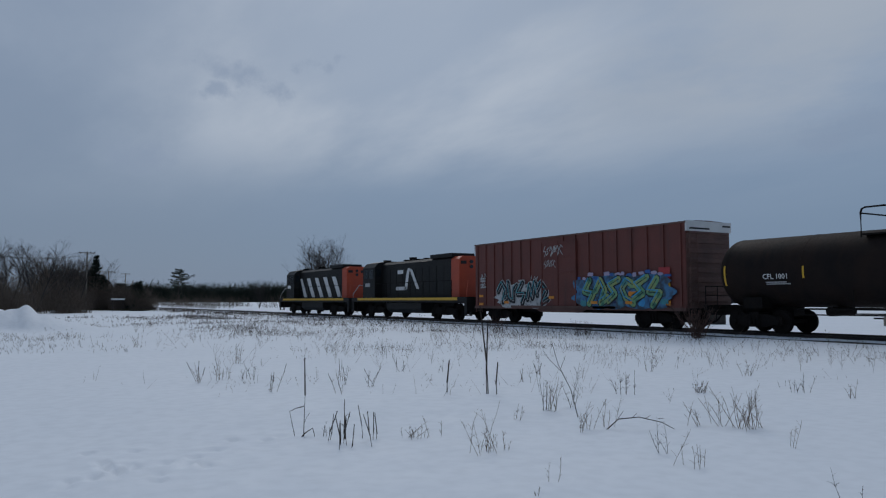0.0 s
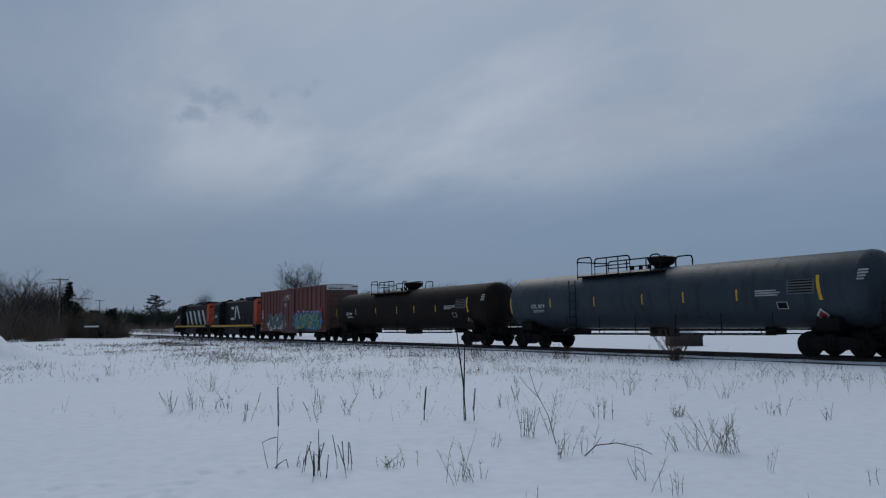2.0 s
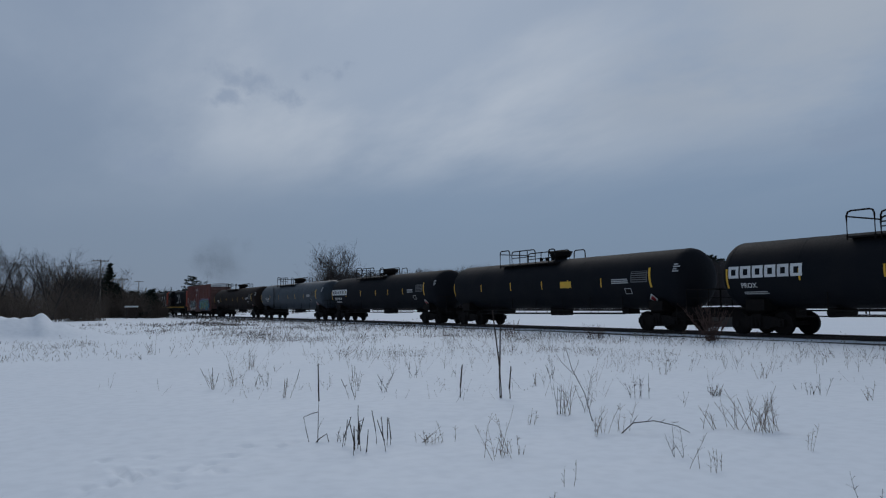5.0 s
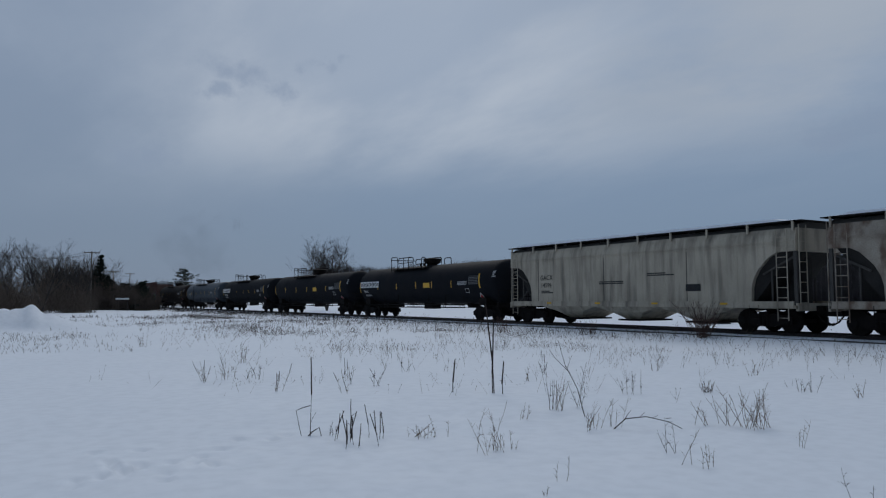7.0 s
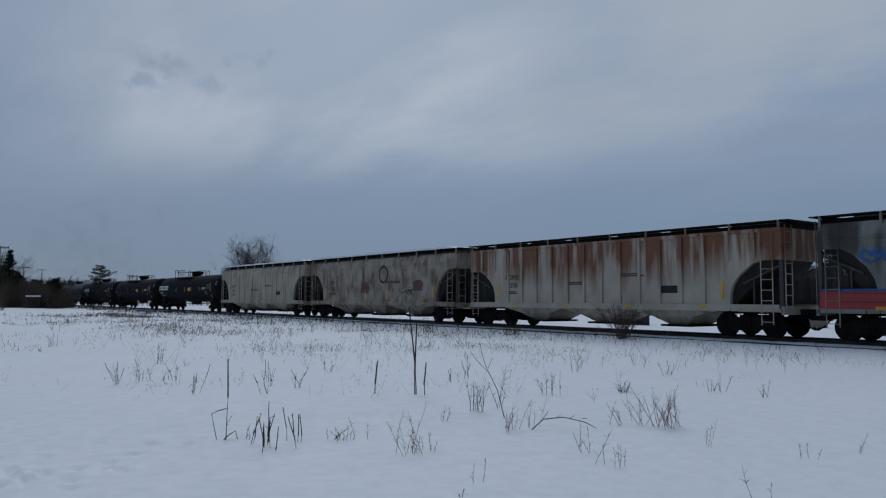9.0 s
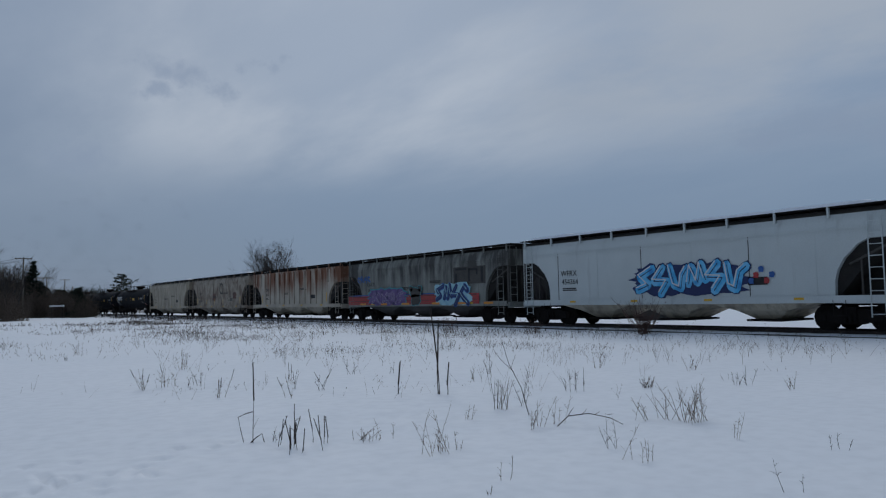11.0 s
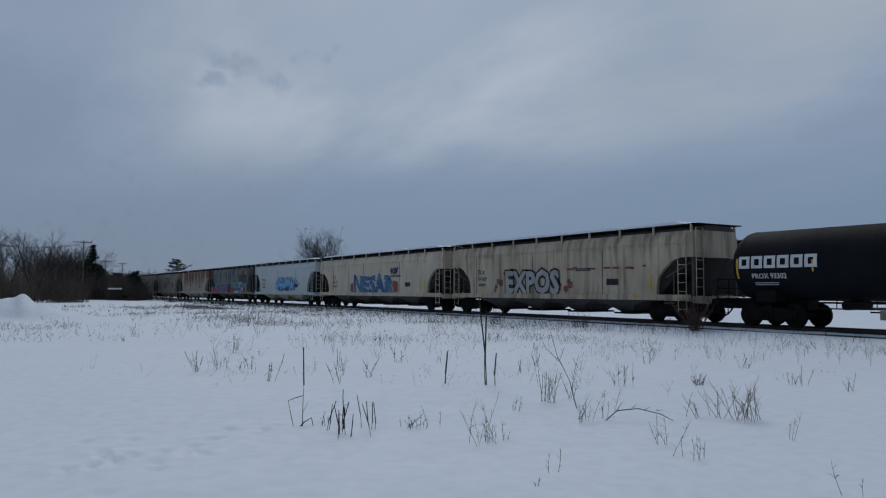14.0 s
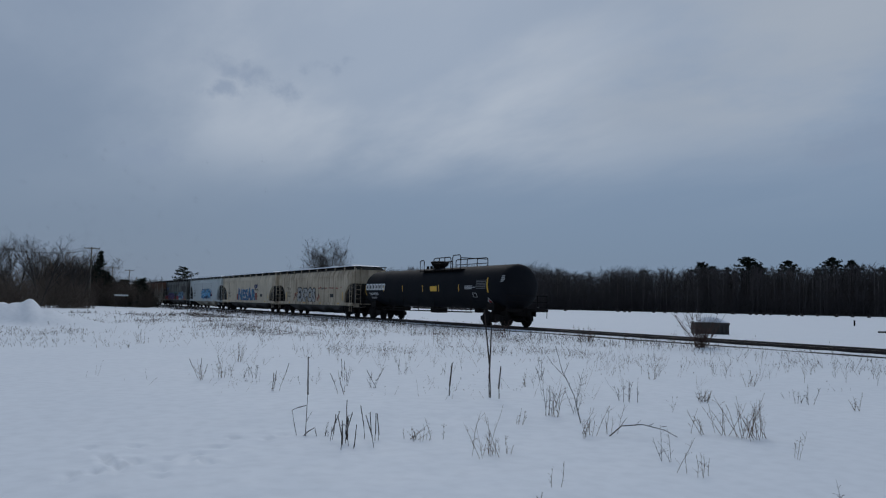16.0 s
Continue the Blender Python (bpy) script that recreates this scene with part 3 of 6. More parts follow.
def wood_edge(name, p0, p1, depth, count, h0, h1, label, seed, pale=0.2, fuzz=22):
    """A belt of bare forest: many stems with upswept twigs, as one mesh for stems and one for twigs."""
    rnd = random.Random(seed)
    p0, p1 = Vector(p0), Vector(p1)
    along = p1 - p0
    back = Vector((along.y, -along.x)).normalized()
    if back.dot(p0) < 0:
        back = -back
    V, F, P = [], [], []

    def strip(a, b, w0, w1, pale_stem):
        i = len(V)
        s = Vector((b - a)).cross(Vector((0.3, 0.3, 0.2)))
        s = s.normalized() if s.length > 1e-4 else Vector((1, 0, 0))
        t = (b - a).normalized().cross(s)
        for c, w in ((a, w0), (b, w1)):
            V.extend((c + s * w, c - s * w * .5 + t * w * .87, c - s * w * .5 - t * w * .87))
        for k in range(3):
            F.append((i + k, i + (k + 1) % 3, i + 3 + (k + 1) % 3, i + 3 + k))
            P.append(1 if pale_stem else 0)

    for k in range(count):
        f, b = rnd.random(), rnd.random() ** 1.6
        o = p0 + along * f + back * b * depth
        h = rnd.uniform(h0, h1) * (0.9 + 0.25 * noise.noise((f * 14, seed, 0)))
        base = Vector((o.x, o.y, -0.4))
        top = base + Vector((rnd.uniform(-.05, .05) * h, rnd.uniform(-.05, .05) * h, h))
        strip(base, top, h * 0.011, h * 0.003, rnd.random() < pale and b < .5)
        for _ in range(fuzz):
            q = rnd.uniform(0.06, 0.97)
            s = base.lerp(top, q)
            an = rnd.uniform(0, 6.28)
            ln = h * rnd.uniform(.10, .24) * (1.15 - q * .6)
            e = s + Vector((math.cos(an) * .75, math.sin(an) * .75, rnd.uniform(.4, 1.2))) * ln
            strip(s, e, h * 0.0038, h * 0.0014, False)
            for _ in range(2):
                an2 = rnd.uniform(0, 6.28)
                m = s.lerp(e, rnd.uniform(.3, .8))
                strip(m, m + Vector((math.cos(an2), math.sin(an2), rnd.uniform(.3, 1.3))) * ln * .6, h * 0.0026, h * 0.0012, False)
    me = bpy.data.meshes.new(name)
    me.from_pydata(V, [], F)
    me.materials.append(WOODTWIG), me.materials.append(PALEBARK)
    me.polygons.foreach_set("material_index", P)
    return tagged(new(name, me), label, "woods", kind="stuff")


def brush_belt(name, spots, label, seed, mat=BRUSH, category="brush"):
    """Low tangled brush: spots of (x, y, radius, height, stems)."""
    rnd = random.Random(seed)
    V, F = [], []
    for x, y, r, h, n in spots:
        for _ in range(n):
            a, q = rnd.uniform(0, 6.28), r * math.sqrt(rnd.random())
            b = Vector((x + q * math.cos(a), y + q * math.sin(a), -0.4))
            hh = h * rnd.uniform(.5, 1.05) * (1.1 - 0.5 * (q / r) ** 2)
            p = b
            d = Vector((rnd.uniform(-.5, .5), rnd.uniform(-.5, .5), 1))
            w = max(0.010, hh * 0.0035) * (1 + math.hypot(x, y) / 160)
            for _ in range(3):
                e = p + d * hh / 3
                i = len(V)
                s = Vector((rnd.uniform(-1, 1), rnd.uniform(-1, 1), 0)).normalized() * w
                u = Vector((-s.y, s.x, 0))
                V.extend((p + s, p - s * .5 + u, p - s * .5 - u, e + s * .6, e - s * .3 + u * .6, e - s * .3 - u * .6))
                F.extend((i + k, i + (k + 1) % 3, i + 3 + (k + 1) % 3, i + 3 + k) for k in range(3))
                for _ in range(5):
                    g = p.lerp(e, rnd.random())
                    t = g + Vector((rnd.uniform(-1, 1), rnd.uniform(-1, 1), rnd.uniform(-.1, 1.0))) * hh * .24
                    i = len(V)
                    V.extend((g + s * .9, g - s * .9, t))
                    F.append((i, i + 1, i + 2))
                p = e
                d = (d + Vector((rnd.uniform(-.4, .4), rnd.uniform(-.4, .4), 0)))
                w *= 0.75
    me = bpy.data.meshes.new(name)
    me.from_pydata(V, [], F)
    me.materials.append(mat)
    return tagged(new(name, me), label, category, kind="stuff")


def on_bearing(deg, dist):
    """Place by bearing (degrees right of the track's direction) and distance from the eye."""
    return dist * math.sin(radians(deg)), dist * math.cos(radians(deg))


def make_woods():
    a, b = on_bearing(20, 330), on_bearing(78, 300)
    wood_edge("far_woods", a, b, 80, 3600, 13.6, 17.5, "dark leafless forest edge behind the snowy field", 3, 0.26, 27)
    rnd = random.Random(8)
    spots = []
    for k in range(260):
        f = k / 259
        x, y = a[0] + (b[0] - a[0]) * f, a[1] + (b[1] - a[1]) * f
        spots.append((x * 1.01, y * 1.01, 4.0, rnd.uniform(4, 8), 70))
    brush_belt("forest_understorey", spots, "dark tangled understorey at the forest edge", 4, WOODTWIG)
    for deg, h, w, s in ((49.6, 19, 4.2, 1), (50.4, 17.5, 3.6, 11), (52.6, 21, 4.6, 2), (53.4, 18.5, 3.6, 12), (55.3, 19.5, 4.0, 3), (58.0, 20.5, 4.6, 4), (59.2, 19.5, 4.0, 5), (63.5, 21, 4.5, 6), (45.6, 16, 2.8, 7), (57.1, 16.5, 3.0, 8), (51.3, 17, 3.0, 9), (61, 17, 4, 13), (67, 21, 5, 10)):
        x, y = on_bearing(deg, 300)
        pine("pine_tree", x, y, h, w, "tall dark pine standing above the bare woods", s, 0.50, "pines in the woods", True)
    # far low skyline down the line
    a, b = on_bearing(4, 620), on_bearing(24, 560)
    wood_edge("distant_woods", a, b, 60, 900, 10, 14, "low dark tree line on the horizon", 12, 0.02, 14)
    spots = [((a[0] + (b[0] - a[0]) * k / 99) * 1.005, (a[1] + (b[1] - a[1]) * k / 99) * 1.005, 7.0, rnd.uniform(9, 14.5), 150) for k in range(100)]
    brush_belt("distant_thicket", spots, "dark conifer thicket on the horizon", 6, NEEDLE, "thicket")
    x, y = on_bearing(11.6, 330)
    pine("pine_tree", x, y, 14.5, 4.6, "broad-topped dark pine near the line", 31, 0.3, "", True)
    for k in range(24):
        deg = 5.5 + 0.16 * k
        x, y = on_bearing(deg + rnd.uniform(-.08, .08), min(rnd.uniform(140, 156), 20.5 / math.sin(radians(deg + .05))))
        pine("spruce_tree", x, y, (rnd.uniform(3.8, 6.8) - .08 * k) * (1.12 if k < 5 else 1), rnd.uniform(1.1, 1.7), "small dark spruce in the tree line", 40 + k, 0.06, "spruces beyond the poles")
    # leafless tree behind the track
    bare_tree("bare_tree", 41.3, 103.0, 10.6, 3.9, "bushy leafless tree standing behind the track", 21, 8, 3, 0.12, 16, 0.011)
    bare_tree("bare_tree", 46.5, 150.0, 5.2, 3.0, "low leafless tree behind the track", 25, 4, 2, 0.1, 10, 0.009)
    # old trees beside the road
    for x, y, h, sp, s in ((5.6, 121, 9.8, 4.6, 22), (2.0, 118, 9.4, 4.6, 23), (-1.5, 110, 9.4, 4.4, 24), (8.8, 132, 9.0, 3.6, 26), (-5, 115, 10.5, 4, 27), (-11, 112, 10, 4, 28), (11.0, 126, 8.4, 2.8, 29)):
        bare_tree("bare_tree", x, y, h, sp, "gnarled leafless roadside tree", s, 2, 3, 0.20, 14, 0.017)
    pine("pine_tree", 15.3, 142, 9.6, 1.7, "dark conifer standing behind a utility pole", 33, 0.12)
    spots = [(*on_bearing(rnd.uniform(2.6, 5.6), rnd.uniform(142, 160)), 2.8, rnd.uniform(6.0, 9.6), 120) for _ in range(24)]
    spots += [(rnd.uniform(-16, 8), rnd.uniform(126, 150), 3.0, rnd.uniform(4.0, 7.5), 110) for _ in range(34)]
    spots += [(rnd.uniform(-14, 9.5), rnd.uniform(103, 111), 2.2, rnd.uniform(2.2, 4.6), 90) for _ in range(26)]
    brush_belt("roadside_brush", spots, "dense brown leafless roadside brush", 9)
    spots = [(*on_bearing(5.4 + .155 * k, 150 - k * .85 + rnd.uniform(-4, 4)), 1.7, rnd.uniform(3.6, 5.4) - .05 * k, 130) for k in range(27)] + [(*on_bearing(rnd.uniform(5.2, 7.9), rnd.uniform(138, 150)), 2.3, rnd.uniform(3.5, 5.5), 110) for _ in range(14)]
    brush_belt("lineside_brush", spots, "brown leafless brush beside the line", 10)
    spots = [(TRACK + 10 + rnd.uniform(0, 22), 150 + k * 9, 3.5, rnd.uniform(2.0, 4.0), 70) for k in range(24)]
    brush_belt("lineside_brush", spots, "thin leafless brush behind the line", 11)


make_woods()


# ---- the train ----
def make_truck(parent, y, r=0.42, base=0.90, loco=False):
    tr = thing("truck", "", "", at=pose(0, y, 0))
    tr.parent = parent
    for k in ("category", "group"):
        if k in tr:
            del tr[k]
    for s in (-1, 1):
        bm = bmesh.new()
        x0, x1 = s * 0.93, s * 1.06
        prism(bm, [(-base - .22, r - (.3 if r > .45 else .1)), (-base - .22, r + .14), (-base * .55, r + .27), (base * .55, r + .27), (base + .22, r + .14), (base + .22, r - (.3 if r > .45 else .1)), (base - .2, r - .12), (base * .42, r - .20), (-base * .42, r - .20), (-base + .2, r - .12)], x0, x1)
        part("side_frame", bm, STEEL, tr)
        bm = bmesh.new()
        for q in (-.16, 0, .16):
            tube(bm, [(s * 1.08, q, r - .16), (s * 1.08, q, r + .2)], 0.06, None, 8)
        part("spring_nest", bm, STEEL, tr)
    part("bolster", bm_box(-1.1, 1.1, -.2, .2, r + .05, r + .34), STEEL, tr)
    for q in (-base, base) if not loco else (-base, 0, base):
        bm = bmesh.new()
        for s in (-1, 1):
            disc(bm, (0, 0, 0), r, s * 0.70, s * 0.83, 18)
            disc(bm, (0, 0, 0), r + .03, s * 0.675, s * 0.70, 18)
            disc(bm, (0, 0, 0), 0.13, s * 0.83, s * 1.1, 8)
            box(bm, s * 0.83, s * 0.845, -.03, .03, -r * .8, r * .8)
        tube(bm, [(-.7, 0, 0), (.7, 0, 0)], 0.08, None, 8)
        ob = part("wheelset", bm, STEEL, tr)
        ob.location = (0, q, r)
        WHEELS.append((ob, q, r))
    return tr


WHEELS, CARS = [], []


def coupler(parent, y_end, sgn, z=0.78):
    bm = bmesh.new()
    box(bm, -.12, .12, min(y_end, y_end - sgn * .9), max(y_end, y_end - sgn * .9), z - .12, z + .1)
    box(bm, -.19, .19, min(y_end, y_end - sgn * .3), max(y_end, y_end - sgn * .3), z - .17, z + .15)
    part("coupler", bm, STEEL, parent)
    bm = bmesh.new()
    tube(bm, [(-.35, y_end - sgn * .5, z - .1), (-.38, y_end - sgn * .3, z - .35), (-.36, y_end - sgn * .05, z - .48), (-.33, y_end + sgn * .1, z - .4)], 0.03, None, 6)
    part("brake_hose", bm, STEEL, parent)


def ladder(parent, x, y, z0, z1, w=0.42, mat=STEEL, along="y", step=0.36):
    bm = bmesh.new()
    d = (0, w, 0) if along == "y" else (w, 0, 0)
    for k in (0, 1):
        tube(bm, [(x + d[0] * k, y + d[1] * k, z0), (x + d[0] * k, y + d[1] * k, z1)], 0.020, None, 5)
    z = z0 + 0.1
    while z < z1:
        tube(bm, [(x, y, z), (x + d[0], y + d[1], z)], 0.014, None, 5)
        z += step
    return part("ladder", bm, mat, parent)


def car_base(name, label, category, front, rear):
    """A car between two coupler places, counted along the track from the eye's foot at the start."""
    mid = (front + rear) / 2 * NEAR
    ob = thing(name, label, category, "cars of the train", at=pose(TRACK, mid, 0))
    CARS.append((ob, mid))
    return ob, (front - rear) * NEAR


def tank_car(label, front, rear, paint, mark, words=True, seed=0, side_ladder=False, top=3.55, rad=1.30):
    car, L = car_base("tank_car", label, "tank car", front, rear)
    rnd = random.Random(seed)
    h = L / 2 - 0.75
    zc = top - rad
    bm = bmesh.new()
    rings, n = [], 40
    prof = [(h - .70 + .70 * math.sin(math.pi / 2 * k / 8), rad * math.cos(math.pi / 2 * k / 8)) for k in range(8, -1, -1)]
    prof[0] = (h, 0.02)
    line = [(-y, r) for y, r in prof] + [(y, r) for y, r in prof[::-1]]
    cuts = [(-h + .70) + (2 * h - 1.4) * k / 6 for k in range(1, 6)]
    half = len(prof)
    line = line[:half] + [(c, rad) for c in cuts] + line[half:]
    loft(bm, [[(r * math.sin(2 * math.pi * k / n), y, zc + r * math.cos(2 * math.pi * k / n)) for k in range(n)] for y, r in line])
    tank = part("tank", bm, paint, car, smooth=True)
    for y in [c for c in cuts] + [-h + .72, h - .72]:
        bm = bmesh.new()
        loft(bm, [[((rad + e) * math.sin(2 * math.pi * k / n), y + d, zc + (rad + e) * math.cos(2 * math.pi * k / n)) for k in range(n)] for d, e in ((-.02, 0.0), (-.012, .006), (.012, .006), (.02, 0.0))], caps=False)
        part("weld_seam", bm, paint, tank, smooth=True)
    # stub sills and bolsters
    for s in (-1, 1):
        bm = bmesh.new()
        box(bm, -.32, .32, min(s * (L / 2 - .35), s * (L / 2 - 3.6)), max(s * (L / 2 - .35), s * (L / 2 - 3.6)), .62, .98)
        prism(bm, [(s * (L / 2 - 2.9), .9), (s * (L / 2 - 2.9), zc - rad * .72), (s * (L / 2 - 2.1), zc - rad * .72), (s * (L / 2 - 2.1), .9)], -1.15, 1.15)
        box(bm, -1.42, 1.42, min(s * (L / 2 - .5), s * (L / 2 - .62)), max(s * (L / 2 - .5), s * (L / 2 - .62)), .85, 1.02)
        part("stub_sill", bm, STEEL, car)
        coupler(car, s * L / 2, s)
        make_truck(car, s * (L / 2 - 2.5))
        bm = bmesh.new()
        ye = s * (L / 2 - .56)
        tube(bm, [(-1.38, ye, .5), (-1.38, ye, 1.75), (1.38, ye, 1.75), (1.38, ye, .5)], 0.022, None, 5)
        tube(bm, [(-1.38, ye, 1.4), (1.38, ye, 1.4)], 0.018, None, 5)
        for x in (-1.38, -.7, .7, 1.38):
            tube(bm, [(x, ye, .86), (x, ye, 1.75)], 0.018, None, 5)
        part("end_handrail", bm, STEEL, car)
        ladder(car, -1.40, ye - s * .1 - (.4 if s > 0 else 0), .38, 1.05)
    # pipe rail under the tank's side
    for s in (-1, 1):
        bm = bmesh.new()
        tube(bm, [(s * 1.2, -h + 3.6, .90), (s * 1.2, h - 3.6, .90)], 0.032, None, 5)
        k = -h + 3.7
        while k < h - 3.5:
            tube(bm, [(s * 1.2, k, .72), (s * 1.2, k, zc - rad * .55)], 0.018, None, 5)
            k += 2.15
        tube(bm, [(s * 1.2, -h + 3.6, .74), (s * 1.2, h - 3.6, .70)], 0.024, None, 5)
        part("side_handrail", bm, STEEL, car)
    part("outlet_valve", bm_box(-.35, .35, -.5, .5, .62, zc - rad + .12), STEEL, car)
    part("equipment_box", bm_box(-.35, .35, -h + 4.2, -h + 4.6, .72, zc - rad + .15), STEEL, car)
    bm = bmesh.new()
    tube(bm, [(-.9, h - 4.6, .82), (.4, h - 4.6, .82)], .17, None, 10)
    part("air_reservoir", bm, STEEL, car)
    # top platform
    bm = bmesh.new()
    y0, y1 = (-0.8, 4.2) if seed != 7 else (-4.2, 0.9)
    box(bm, -1.0, -.42, y0, y1, top - .22, top - .17)
    box(bm, .42, 1.0, y0, y1, top - .22, top - .17)
    part("platform", bm, STEEL, car)
    bm = bmesh.new()
    d = 1 if seed != 7 else -1
    far_end, dome_end = (y1, y0) if d > 0 else (y0, y1)

    def hoop(x, ya, yb, zz, mid=0.0):
        """A bent pipe rail with rounded corners, and a knee rail."""
        c = .16 if yb > ya else -.16
        tube(bm, [(x, ya, top - .3), (x, ya, zz - .16), (x, ya + c * .3, zz - .04), (x, ya + c, zz), (x, yb - c, zz), (x, yb - c * .3, zz - .04), (x, yb, zz - .16), (x, yb, top - .3)], 0.032, None, 6)
        if mid:
            tube(bm, [(x, ya, mid), (x, yb, mid)], 0.026, None, 5)

    hoop(-1.0, far_end, far_end - d * .95, top + .68)
    hoop(-1.0, far_end - d * 1.15, far_end - d * 3.3, top + .58, top + .22)
    hoop(-1.0, dome_end, dome_end + d * .55, top + .50)
    hoop(1.0, far_end, dome_end + d * 1.3, top + .60, top + .26)
    hoop(1.0, dome_end, dome_end + d * .9, top + .52)
    for q in (1.9, 2.6):
        tube(bm, [(-1.0, far_end - d * q, top - .3), (-1.0, far_end - d * q, top + .58)], 0.028, None, 5)
    for q in (1.2, 2.4):
        tube(bm, [(1.0, far_end - d * q, top - .3), (1.0, far_end - d * q, top + .60)], 0.028, None, 5)
    tube(bm, [(-1.0, far_end, top + .50), (1.0, far_end, top + .50)], 0.028, None, 5)
    part("platform_handrail", bm, STEEL, car)
    bm = bmesh.new()
    yb = 0.0
    loft(bm, [[(r * math.sin(2 * math.pi * k / 14), yb + r * math.cos(2 * math.pi * k / 14), z) for k in range(14)] for r, z in ((.30, top - .12), (.34, top + .08), (.52, top + .16), (.64, top + .42), (.50, top + .46))])
    part("manway_dome", bm, STEEL, car, smooth=True)
    bm = bmesh.new()
    for k in range(3):
        tube(bm, [(0.1, .8 + k * .5, top - .1), (0.1, .8 + k * .5, top + .2)], .09, None, 8)
    part("valve", bm, STEEL, car)
    if side_ladder:
        ladder(car, -rad - .06, 4.0, .7, top - .35)
    # markings on the camera's side
    sk = (rad, zc)
    for q in (3.65, 6.6, 9.4, 11.5, 13.9):
        patch("reflector", h - q * h / 9.45, zc - .28, .07, .42, YELLOW, car, sk)
    patch("reflector", h - .62, zc - .5, .08, .75, YELLOW, car, (rad - .02, zc), lift=.03)
    patch("reflector", -h + 1.9, zc - .35, .12, .85, YELLOW, car, sk, skew=-.12)
    if seed in (4, 5, 7):
        patch("caution_sign", -1.0 if seed % 2 else -1.5, zc - .25, .85, .32, YELLOW, car, sk, label="yellow caution sign")
    if words:
        brand_bars(car, h - .74, zc - .13, .45, sk)
        text_bars(h - 1.3, zc - .68, 1.2, 2, DULL_WHITE, car, sk, .035, seed)
    if mark:
        at = h - 1.25 if words else h - 2.3
        lettering("reporting_mark", mark, at, zc - (.50 if words else .28), .19, WHITE, car, sk, lift=.012, thick=0.004)
        text_bars(at - .1, zc - (.68 if words else .42), 1.2, 2, DULL_WHITE, car, sk, .04, seed + 2)
    text_bars(-h + 4.3, zc + .02, 1.2, 3, DULL_WHITE, car, sk, .05, seed + 1)
    patch("data_plate", -h + 3.05, zc - .12, 1.0, .50, FADED, car, sk, label="faded stencilled data panel")
    for k in range(5):
        patch("text_bar", -h + 3.0, zc + .31 - k * .095, .9, .045, STEEL, car, sk, lift=.010)
    patch("data_frame", -h + 3.5, zc - .62, .42, .26, DULL_WHITE, car, sk, label="white-edged stencilled box")
    patch("data_field", -h + 3.46, zc - .59, .34, .20, STEEL, car, sk, lift=.010)
    bm = bmesh.new()
    c, q = (-h + 1.95, zc - .85), .23
    fx = skin(sk)
    bm.faces.new([bm.verts.new((fx(c[1] + b) - .045, c[0] - a, c[1] + b)) for a, b in ((0, -q), (q, 0), (0, q), (-q, 0))])
    placard = part("placard", bm, WHITE, car, "white and red diamond hazard placard")
    bm = bmesh.new()
    q = .15
    bm.faces.new([bm.verts.new((fx(c[1] + b) - .055, c[0] - a, c[1] + b)) for a, b in ((0, -q), (q, 0), (0, q), (-q, 0))])
    part("placard_field", bm, RED, placard)
    text_bars(-h + .75, zc + .55, .5, 4, DULL_WHITE, car, (rad - .02, zc), .06, seed + 4)
    return car


def brand_bars(car, y, z, h, sk):
    """A company's name as six plain white block shapes."""
    f = skin(sk)
    for k in range(6):
        c = y - k * .53
        w, t, q = .46, h * .24, .13
        bm = bmesh.new()
        for i, (a, b, ww, hh) in enumerate(((0, 0, w, t), (0, h - t, w, t), (0, 0, q, h), (w - q, 0, q, h))):
            for m in range(4):
                z0, z1 = z + b + hh * m / 4, z + b + hh * (m + 1) / 4
                bm.faces.new([bm.verts.new((f(zz) - .008 - .0008 * i, c - p, zz)) for p, zz in ((a, z0), (a + ww, z0), (a + ww, z1), (a, z1))])
        part("brand_shape", bm, WHITE, car, "white block lettering shape")


